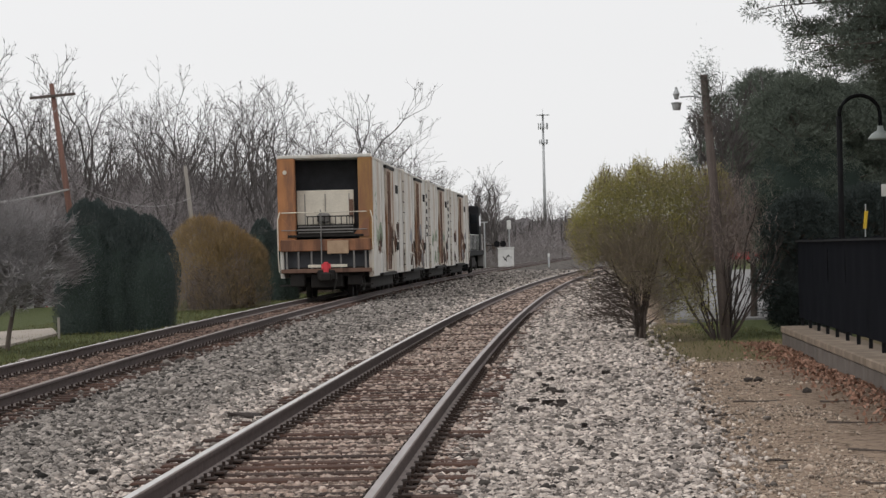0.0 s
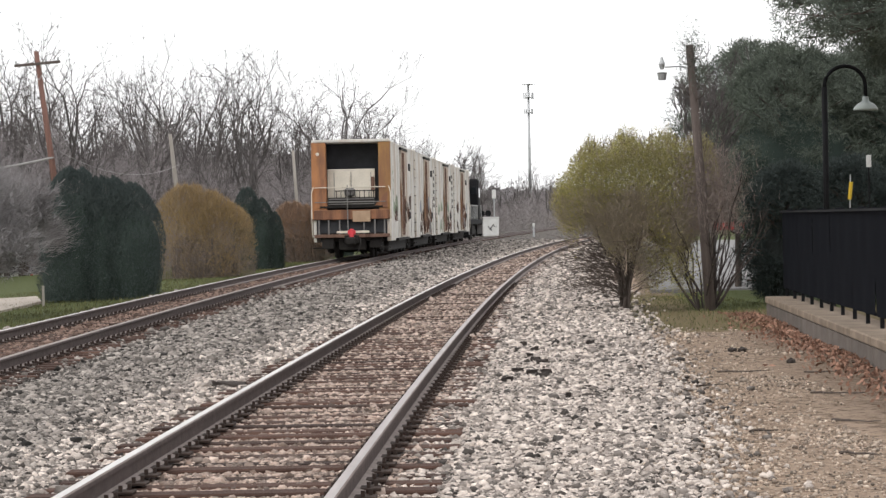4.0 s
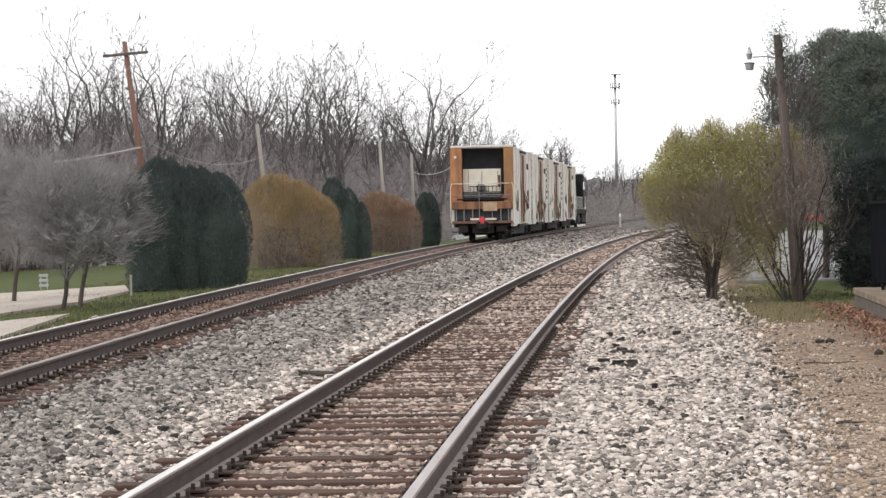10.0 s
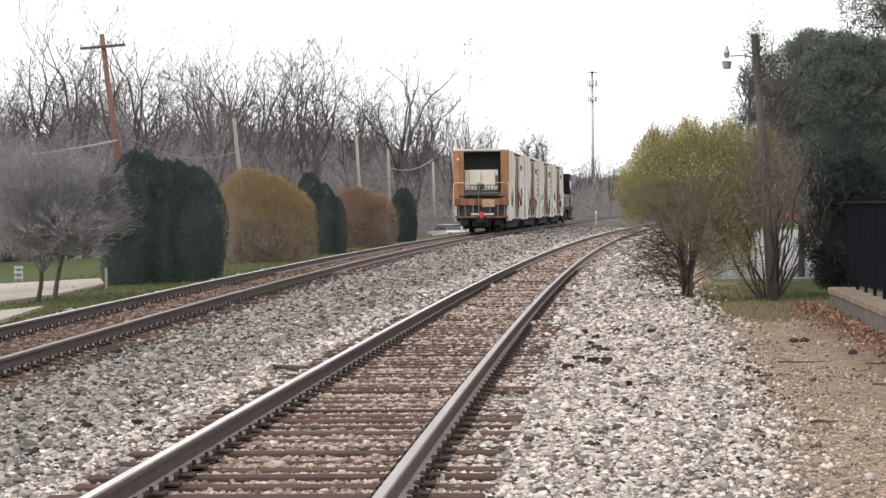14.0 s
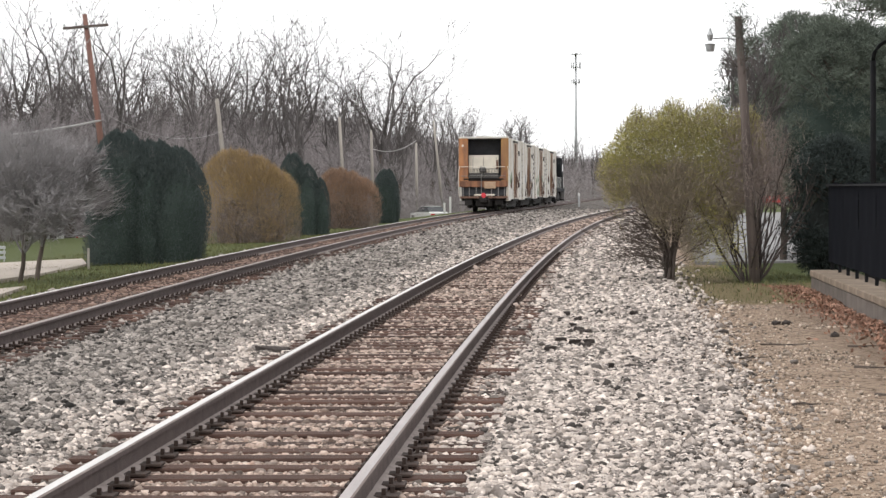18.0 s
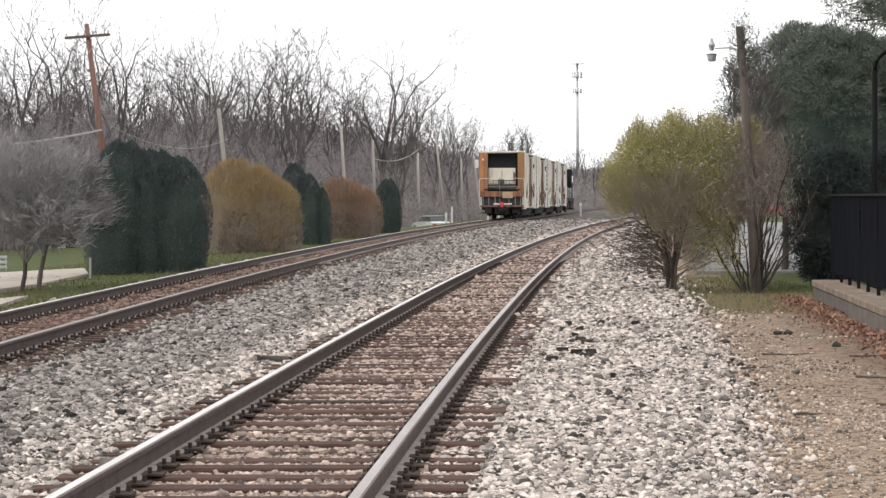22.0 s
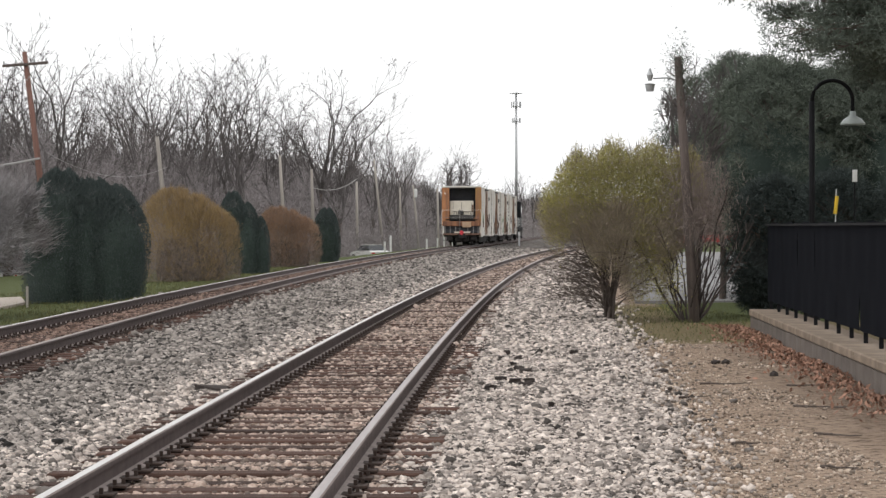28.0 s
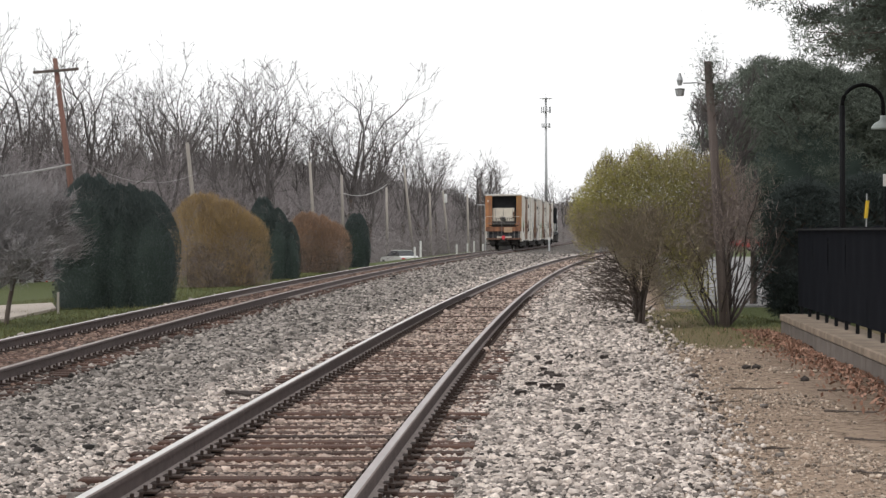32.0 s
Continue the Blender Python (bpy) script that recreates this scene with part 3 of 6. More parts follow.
def evergreen_hedge(x, y, columns, seed, label, count=26000, bald=None, foot=0.84):
    """A dense evergreen of one or more merged columns: inner mass under thousands of upright sprays."""
    rng = np.random.default_rng(seed)
    z = float(ground_z(x, y))
    shrub = thing("arborvitae", label, "shrub", Matrix.Translation((x, y, z - 0.05)), "trackside shrubs")
    whole = sum(h * r for _, _, r, h in columns)
    for i, (cx, cy, half, height) in enumerate(columns):
        at = Matrix.Translation((cx, cy, 0))
        part("trunk", Shape().tube([(0, 0, -0.1), (0.02, 0, height * 0.4), (0, 0.02, height * 0.8)], [0.09, 0.06, 0.02], 6), BARK, shrub, at=at)
        # Solid core with the hedge's inner shade in its colour.
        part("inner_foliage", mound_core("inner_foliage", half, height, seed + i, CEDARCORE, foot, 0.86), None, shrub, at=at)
        p, d = mound_points(rng, int(count * half * height / whole), half, height, seed + i, 0.2, foot)
        if bald:
            gone = ((p[:, 0] + cx - bald[0]) / bald[2]) ** 2 + ((p[:, 2] - bald[1]) / bald[3]) ** 2 + rng.normal(0, 0.25, len(p)) < 1
            p, d = p[~(gone & (p[:, 1] < 0))], d[~(gone & (p[:, 1] < 0))]
        way = d * 0.6 + np.array([0, 0, 0.9]) + rng.normal(0, 0.4, p.shape)
        way /= np.linalg.norm(way, axis=1, keepdims=True)
        v, f = slivers(rng, p, way, rng.uniform(0.04, 0.11, len(p)), rng.uniform(0.012, 0.024, len(p)) * max(1, y / 80))
        part("foliage", big_mesh("foliage", v, f, CEDAR), None, shrub, at=at)
    if bald:
        n = 1500
        q = rng.normal(0, 0.5, (n, 3)) * np.array([bald[2], 0.16, bald[3]]) + np.array([bald[0] - 0.1, -columns[0][2] * 0.9, bald[1]])
        way = rng.normal(0, 0.28, (n, 3)) + np.array([0.9, -0.1, 0.45])
        way /= np.linalg.norm(way, axis=1, keepdims=True)
        v, f = slivers(rng, q, way, rng.uniform(0.12, 0.5, n), rng.uniform(0.008, 0.018, n))
        part("bare_patch", big_mesh("bare_patch", v, f, PALETWIG), None, shrub, "bare grey dead twigs")
    return shrub


def twiggy_shrub(name, x, y, mounds, seed, mat, label, count=58000, foot=0.86):
    """A many-stemmed shrub of fine budding twigs that fan outwards, in merged mounds: offset, half width, height."""
    rng = np.random.default_rng(seed)
    z = float(ground_z(x, y))
    shrub = thing(name, label, "shrub", Matrix.Translation((x, y, z - 0.05)), "trackside shrubs")
    whole = sum(half * height for _, _, half, height in mounds)
    for i, (dx, dy, half, height) in enumerate(mounds):
        at = Matrix.Translation((dx, dy, 0))
        for k in range(4):
            part("stem", stems(rng, 1, height * 0.8, half * 0.7, 0.025), OLIVETWIG, shrub, at=at)
        # Solid core in dark bark colour, in place of shade within the crown.
        part("inner_crown", mound_core("inner_crown", half, height, seed + i, BARK, foot, 0.5), None, shrub, at=at)
        p, d = mound_points(rng, int(count * half * height / whole), half, height, seed + i, 0.48, foot, 0.1, 3.0, 0.045)
        way = d * 0.5 + np.array([0, 0, 0.8]) + rng.normal(0, 0.42, p.shape)
        way /= np.linalg.norm(way, axis=1, keepdims=True)
        v, f = slivers(rng, p, way, rng.uniform(0.08, 0.26, len(p)), rng.uniform(0.006, 0.014, len(p)) * max(1, y / 80))
        q = p[:, 2] / height
        patch = 0.2 * np.sin((p[:, 0] + dx) * 2.6 + seed) * np.sin(p[:, 2] * 2.1 + 1.3 * p[:, 0])
        shade = rng.random(len(p)) < np.clip(0.8 - 1.1 * q + patch, 0.1, 0.9)
        part("budding_crown", big_mesh("budding_crown", v, f[~shade], mat), None, shrub, at=at)
        part("lower_crown", big_mesh("lower_crown", v, f[shade], RUSSETTWIG), None, shrub, "grey-brown bare lower twigs", at=at)
    return shrub


evergreen_hedge(-8.35, 68.5, ((-0.74, -0.1, 1.04, 3.58), (0.05, 0.1, 1.1, 3.3), (0.68, 0.0, 0.96, 3.12)), 21, "large dark green double-crowned arborvitae beside the track", 85000, (-1.15, 1.85, 0.5, 0.5))
twiggy_shrub("forsythia", -7.62, 95, ((-0.8, 0.2, 1.3, 3.4), (0.0, -0.2, 1.25, 3.15), (0.6, 0.1, 1.2, 2.75)), 22, YELLOWTWIG, "rounded yellow-brown budding shrub beside the lawn")
evergreen_hedge(-6.5, 110, ((-0.6, 0, 0.7, 3.55), (-0.05, 0.0, 0.75, 3.1), (0.5, 0.05, 0.55, 2.5)), 23, "dark green upright arborvitae between budding shrubs", 32000)
twiggy_shrub("willow_shrub", -5.45, 128, ((-0.55, 0.1, 1.1, 3.0), (0.0, -0.2, 1.05, 2.85), (0.6, 0.1, 1.0, 2.5)), 24, ORANGETWIG, "rounded russet-orange budding shrub beside the track", 44000)
evergreen_hedge(-4.05, 148, ((0.0, 0, 0.82, 3.15),), 25, "narrow dark green arborvitae at the end of the row", 20000)


# ---- bare trees ----
def bare_tree(seed, height, spread, limbs=8, bend=0.12, dense=1.0):
    """Two shapes: the trunk, and its limbs down to the twigs."""
    rnd = random.Random(seed)
    trunk, crown = Shape(), Shape()

    def grow(p, way, length, r, level):
        steps = (6, 5, 4, 2, 1)[level]
        pts, d = [p], way.copy()
        for _ in range(steps):
            d = (d + Vector((rnd.uniform(-1, 1), rnd.uniform(-1, 1), rnd.uniform(-0.6, 0.8))) * bend * (1 + 0.6 * level)).normalized()
            pts.append(pts[-1] + d * length / steps)
        tip = r * (0.5 if level == 0 else 0.3)
        radii = [r + (tip - r) * i / steps for i in range(steps + 1)]
        (trunk if level == 0 else crown).tube(pts, radii, (7, 5, 4, 3, 3)[level], cap=level == 0)
        if level == 4:
            return
        n = int((limbs, 5, 4, 4)[level] * (dense if level else 1) + rnd.random())
        for i in range(n):
            q = rnd.uniform(0.42 if level == 0 else 0.25, 1.0)
            k = min(int(q * steps), steps - 1)
            at = pts[k].lerp(pts[k + 1], q * steps - k)
            a = rnd.uniform(0, 2 * math.pi)
            out = Vector((math.cos(a), math.sin(a), 0))
            out = (out - d * out.dot(d)).normalized()
            tilt = rnd.uniform(0.35, 1.15) * spread
            w = (d * (1.1 - 0.35 * tilt) + out * tilt + Vector((0, 0, 0.22 if level < 2 else 0.1))).normalized()
            size = rnd.uniform(0.5, 0.8) if level == 0 else rnd.uniform(0.38, 0.66)
            grow(at, w, length * size * (1.2 - 0.4 * q), max(radii[k] * rnd.uniform(0.4, 0.62), 0.01), level + 1)

    grow(Vector((0, 0, -0.3)), Vector((rnd.uniform(-0.08, 0.08), rnd.uniform(-0.08, 0.08), 1)).normalized(), height * 0.62, height * 0.0165, 0)
    top = max(v[2] for v in crown.v)
    for s in (trunk, crown):
        s.v = [(x * height / top, y * height / top, z * height / top) for x, y, z in s.v]
    return trunk, crown


def plant(name, seed, height, spread, label, limbs=8, bend=0.12, dense=1.0, crown_mat=None):
    trunk, crown = bare_tree(seed, height, spread, limbs, bend, dense)
    tree = thing(name, label, "tree", Matrix.Translation((0, -400, 0)), "bare trees")
    part("trunk", trunk, BARK, tree)
    part("crown", crown, crown_mat or TWIG, tree, "fine bare grey branches")
    return tree


def forked_tree(seed, height, crook, spread, thick=1.0):
    """Two shapes of an old woodland tree: the trunk, and a crown that forks again and again into crooked limbs and twigs."""
    rnd = random.Random(seed)
    trunk, crown = Shape(), Shape()

    def grow(p, way, length, r, level):
        steps = (6, 4, 3, 3, 2, 2, 1, 1)[level]
        pts, d = [p], way.copy()
        for _ in range(steps):
            rise = 0.16 if 1 <= level <= 3 else 0.03
            d = (d + Vector((rnd.uniform(-1, 1), rnd.uniform(-1, 1), rnd.uniform(-0.7, 0.7))) * crook * (0.5 + 0.3 * level) + Vector((0, 0, rise))).normalized()
            pts.append(pts[-1] + d * length / steps)
        tip = r * (0.72 if level < 6 else 0.5)
        if level == 7:
            side = d.cross(Vector((rnd.uniform(-1, 1), rnd.uniform(-1, 1), rnd.uniform(-1, 1)))).normalized() * r * 1.2
            n = len(crown.v)
            crown.v += [tuple(p - side), tuple(p + side), tuple(pts[-1])]
            crown.f.append([n, n + 1, n + 2])
        else:
            (trunk if level == 0 else crown).tube(pts, [r + (tip - r) * i / steps for i in range(steps + 1)], (8, 6, 4, 4, 3, 3, 3)[level], cap=level == 0)
        if level == 7:
            return

        def branch(at, tilt, size, girth, up):
            a = rnd.uniform(0, 2 * math.pi)
            out = Vector((math.cos(a), math.sin(a), 0.15))
            out = (out - d * out.dot(d)).normalized()
            grow(at, (d * math.cos(tilt) + out * math.sin(tilt)).normalized(), size, max(girth, 0.013 * thick), up)

        nxt = length * (0.66, 0.82, 0.8, 0.76, 0.68, 0.6, 0.55)[level]
        for i in range(3 if level == 0 else 2):
            branch(pts[-1], rnd.uniform(0.22, 0.8) * spread, nxt * rnd.uniform(0.75, 1.15), tip * rnd.uniform(0.6, 0.86), level + 1)
        for _ in range((2, 2, 1, 1, 1, 1, 0)[level]):
            if rnd.random() < 0.8 and level < 6:
                k = rnd.randint(max(1, steps // 2), steps)
                branch(pts[k], rnd.uniform(0.7, 1.25), nxt * rnd.uniform(0.45, 0.85), tip * rnd.uniform(0.3, 0.5), min(level + 2, 7))

    grow(Vector((0, 0, -0.3)), Vector((rnd.uniform(-0.07, 0.07), rnd.uniform(-0.07, 0.07), 1)).normalized(), height * 0.36, height * 0.019 * thick, 0)
    top = max(v[2] for v in crown.v)
    for s in (trunk, crown):
        s.v = [(x * height / top, y * height / top, z * height / top) for x, y, z in s.v]
    return trunk, crown


def build_woods():
    rnd = random.Random(3)
    kinds = []
    for i in range(9):
        trunk, crown = forked_tree(300 + i, 13, (0.2, 0.26, 0.23)[i % 3], (0.85, 1.0, 0.75, 0.95)[i % 4])
        tree = thing("bare_tree", "tall leafless tree with a dark crooked branching crown", "tree", None, "bare trees")
        part("trunk", trunk, BARK, tree)
        part("crown", crown, TWIG, tree, "crooked bare dark branches")
        kinds.append(tree)
    far_kinds = []
    for i in range(3):
        trunk, crown = forked_tree(340 + i, 13, 0.22, 0.95, 1.7)
        tree = thing("bare_tree", "distant leafless tree with a broad twiggy crown", "tree", None, "bare trees")
        part("trunk", trunk, BARK, tree)
        part("crown", crown, TWIG, tree, "crooked bare dark branches")
        far_kinds.append(tree)
    bearing = [-0.24, -0.15, -0.11, -0.08, -0.05, -0.012, 0.0, 0.012, 0.03, 0.06]
    places = []
    for row, n in ((1.0, 21), (1.13, 20), (1.3, 22), (1.42, 20)):
        for i in range(n):
            b = -0.235 + 0.24 * (i + rnd.uniform(0.15, 0.85)) / n
            far = np.interp(b, bearing, [140, 158, 168, 196, 225, 285, 320, 380, 500, 640]) * row * rnd.uniform(0.96, 1.05)
            tall = np.interp(b, bearing, [12.2, 14.8, 17.6, 16.9, 17.9, 17.6, 16.8, 15.4, 16.6, 16.6]) * (1 + 0.45 * (row - 1)) * rnd.uniform(0.8, 1.05)
            places.append((b, far, tall))
    places += [(-0.03, 262, 17.8), (-0.019, 285, 18.0), (-0.009, 296, 17.8), (-0.001, 312, 17.2), (0.005, 345, 15.0)]
    distant = [(0.0155, 420, 13.5), (0.018, 430, 14.5), (0.033, 520, 14.5), (0.0115, 400, 13.5), (0.0255, 450, 17.6), (0.0205, 455, 15.5), (0.03, 462, 16.2), (0.0235, 470, 17.0), (0.028, 440, 15.0), (0.041, 620, 16.0), (0.049, 640, 17.0), (0.056, 650, 14.5), (0.036, 600, 14.0), (0.0445, 660, 15.5)]
    for i in range(14):
        distant.append((rnd.uniform(0.012, 0.062), rnd.uniform(560, 700), rnd.uniform(10, 13.5)))
    for trees, spots in ((kinds, places), (far_kinds, distant)):
        for i, (b, far, tall) in enumerate(spots):
            x = b * far
            m = pose(x, far, float(ground_z(x, far)), 0, 0, rnd.uniform(0, 360)) @ Matrix.Scale(tall / 13, 4)
            if i < len(trees):
                trees[i].matrix_basis = m
            else:
                copy_thing(trees[i % len(trees)], m)


build_woods()


def build_brush():
    """The tangled undergrowth below the trees, and the wooded rise behind it."""
    rng = np.random.default_rng(8)
    bases, ways, lengths, widths = [], [], [], []
    for n, near, deep, tall, wide in ((90000, 0.74, 0.2, 3.8, 0.02), (160000, 0.92, 0.2, 8.8, 0.022), (160000, 1.1, 0.3, 12.0, 0.026), (130000, 1.4, 0.16, 15.5, 0.03)):
        b = rng.uniform(-0.25, 0.06, n)
        far = np.interp(b, [-0.25, -0.11, -0.05, -0.012, 0.0, 0.012, 0.03, 0.06], [135, 168, 228, 290, 330, 400, 520, 650]) * (near + deep * rng.random(n))
        x = b * far
        ok = (x < FAR_X(far) - 9) | (far > 420)
        x, far, b = x[ok], far[ok], b[ok]
        k = far / 200
        uneven = 0.82 + 0.18 * np.sin(b * 90 + 1.0) * np.sin(b * 213 + 0.4) + 0.12 * np.sin(b * 470 + far * 0.1)
        z = ground_z(x, far) + rng.random(len(x)) ** 1.3 * tall * uneven
        w = np.stack([rng.normal(0, 0.75, len(x)), rng.normal(0, 0.75, len(x)), rng.uniform(0.1, 1.2, len(x))], -1)
        open_lawn = (b > -0.21) & (b < -0.147) & (far < 214) & (z < ground_z(x, far) + 2.3)
        z = np.where(open_lawn, z + 2.5, z)
        bases.append(np.stack([x, far, z], -1))
        ways.append(w / np.linalg.norm(w, axis=1, keepdims=True))
        lengths.append(rng.uniform(0.35, 1.3, len(x)) * (0.6 + tall / 16))
        widths.append(wide * k * rng.uniform(0.6, 1.6, len(x)))
    v, f = slivers(rng, np.concatenate(bases), np.concatenate(ways), np.concatenate(lengths), np.concatenate(widths))
    tagged(new("undergrowth", big_mesh("undergrowth", v, f, BRUSH)), "tangled grey-brown leafless undergrowth below trees", "undergrowth", kind="stuff")
    verts, faces = [], []
    bs = np.linspace(-0.27, 0.075, 620)
    for i, b in enumerate(bs):
        far = float(np.interp(b, [-0.25, -0.11, -0.05, -0.012, 0.0, 0.012, 0.03, 0.06], [215, 250, 330, 420, 470, 560, 760, 900]))
        top = float(np.interp(b, [-0.25, -0.11, -0.05, 0.0, 0.02, 0.04, 0.075], [8.4, 10.0, 12.0, 10.5, 10.0, 11.5, 13.0]))
        for k in range(7):
            h = k / 6
            wob = 0.6 * math.sin(i * 0.5 + k)
            verts.append((b * (far + 20 * h * h), far + 20 * h * h + wob, -1.5 + (top + 1.5 + (0.6 * math.sin(i * 0.14) + 0.4 * math.sin(i * 0.43) + 0.5 * math.sin(i * 1.9 + math.sin(i * 0.7) * 3)) * h) * h))
    for i in range(len(bs) - 1):
        for k in range(6):
            a = i * 7 + k
            faces.append((a, a + 7, a + 8, a + 1))
    structure("backdrop", mesh_of("backdrop", verts, faces, FARWOOD, True), None, "distant grey-brown wooded rise under the sky", "woods")


build_brush()


# ---- shrubs and evergreens on the near side ----
def lime_bush():
    """One broad uneven crown on two feet of bare stems: leafy above, a haze of twigs below."""
    rng = np.random.default_rng(31)
    x, y = 3.87, 45.3
    bush = thing("lilac_bush", "broad olive-yellow leafing bush with bare lower branches", "shrub", Matrix.Translation((x, y, float(ground_z(x, y)))))
    for k in range(9):
        part("stem", stems(rng, 1, rng.uniform(1.3, 2.6), 0.7, 0.032, 6), BARK, bush)
    n = 520000
    p = rng.uniform((-1.35, -0.95, 0.12), (1.75, 0.95, 3.45), (n, 3))
    q = (p[:, 0] + 1.2) / 2.75
    ragged = 0.1 * np.sin(p[:, 0] * 9.0 + 1) + 0.07 * np.sin(p[:, 0] * 21 + p[:, 1] * 5) + 0.06 * np.sin(p[:, 1] * 8)
    top = np.interp(q, [-0.05, 0.02, 0.1, 0.22, 0.4, 0.62, 0.9, 1.02, 1.1], [1.9, 2.45, 2.8, 3.02, 3.16, 3.16, 3.1, 2.95, 2.5]) + ragged
    low = np.interp(q, [-0.05, 0.03, 0.1, 0.3, 0.45, 0.55, 0.8, 0.86, 1.0, 1.1], [1.7, 1.4, 1.25, 1.15, 0.55, 0.3, 0.35, 1.2, 1.6, 2.0]) + 1.6 * ragged
    depth = 0.9 * np.sqrt(np.clip(1 - ((p[:, 0] - 0.2) / 1.7) ** 2, 0, 1)) * (0.7 + 0.3 * np.sin(np.clip((p[:, 2] - 0.4) / 2.8, 0, 1) * np.pi))
    edge = np.minimum(np.minimum(top - p[:, 2], (p[:, 2] - low) * 0.6), depth - np.abs(p[:, 1]))
    inside = (edge > 0) & (rng.random(n) < np.clip(0.15 + edge * 3.5, 0, 1) * np.where(edge > 0.55, 0.25, 1.0))
    inside &= (p[:, 2] > 1.25 + 0.2 * np.sin(p[:, 0] * 5)) | (rng.random(n) < 0.4)
    p, top, low = p[inside], top[inside], low[inside]
    clump = 0.5 + 0.5 * np.sin(p[:, 0] * 5.3 + 0.7) * np.sin(p[:, 2] * 4.9 + p[:, 1] * 3) 
    bare = np.clip((2.3 - p[:, 2]) * 1.15 + 0.55 * (clump - 0.5) + 0.35 * np.exp(-((p[:, 0] + 0.2) / 0.7) ** 2) * (p[:, 2] < 2.1), 0.1, 0.92)
    bare = np.where(p[:, 0] < -0.75, bare * 0.5, bare)
    bare = np.where(np.abs(p[:, 0] - 0.55) < 0.2, np.minimum(bare, 0.6), bare)
    leafy = rng.random(len(p)) > bare
    thin = rng.random(len(p)) < np.clip((p[:, 2] - low) * 1.6 + 0.3, 0, 1)
    v, f = leaves(rng, p[leafy & thin], 0.017)
    part("leaf_crown", big_mesh("leaf_crown", v, f, LIME), None, bush, "small olive-yellow young leaves")
    t = p[~leafy & thin]
    way = (t - np.array([0.1, 0, 0.0])) * np.array([0.5, 0.5, 0.35]) + rng.normal(0, 0.35, t.shape)
    way /= np.linalg.norm(way, axis=1, keepdims=True)
    v, f = slivers(rng, t, way, rng.uniform(0.06, 0.22, len(t)), rng.uniform(0.005, 0.009, len(t)))
    part("twig_crown", big_mesh("twig_crown", v, f, OLIVETWIG), None, bush, "olive-brown twigs")
    rnd = random.Random(9)
    shoots = Shape()
    for k in range(96):
        a = rnd.uniform(2.4, 4.0) if k < 62 else rnd.uniform(0, 6.3)
        z0, out = rnd.uniform(0.1, 0.95), rnd.uniform(0.6, 1.4)
        pts = [Vector((0, 0, z0))]
        for i in range(1, 6):
            pts.append(Vector((math.cos(a) * out * i / 5, math.sin(a) * out * i / 5, z0 + (0.75 * i / 5 - 0.5 * (i / 5) ** 2) * out)) + Vector((rnd.gauss(0, 0.035), rnd.gauss(0, 0.035), rnd.gauss(0, 0.035))))
        shoots.tube(pts, [0.0085 * (1 - 0.8 * i / 5) for i in range(6)], 3)
        for _ in range(6):
            i = rnd.randint(2, 5)
            shoots.tube([pts[i], pts[i] + Vector((math.cos(a + rnd.uniform(-1, 1)), math.sin(a + rnd.uniform(-1, 1)), rnd.uniform(-0.3, 0.7))) * rnd.uniform(0.12, 0.4)], [0.006, 0.002], 3, False)
    part("skirt", shoots, BARK, bush, "dark bare arching branches")
    for k in range(60):
        u = rnd.uniform(-1.0, 1.5)
        h = float(np.interp((u + 1.2) / 2.75, [0, 0.1, 0.22, 0.4, 0.9, 1.0], [2.2, 2.7, 2.95, 3.08, 3.0, 2.6]))
        base = Vector((u, rnd.uniform(-0.5, 0.5), h - 0.1))
        tip = base + Vector((rnd.gauss(0, 0.07), rnd.gauss(0, 0.07), rnd.uniform(0.14, 0.34)))
        shoot = Shape().tube([base, base.lerp(tip, 0.5) + Vector((rnd.gauss(0, 0.02), 0, 0)), tip], [0.008, 0.006, 0.003], 3, False)
        part("shoot", shoot, BARK, bush, "dark upright shoot above the leaves")


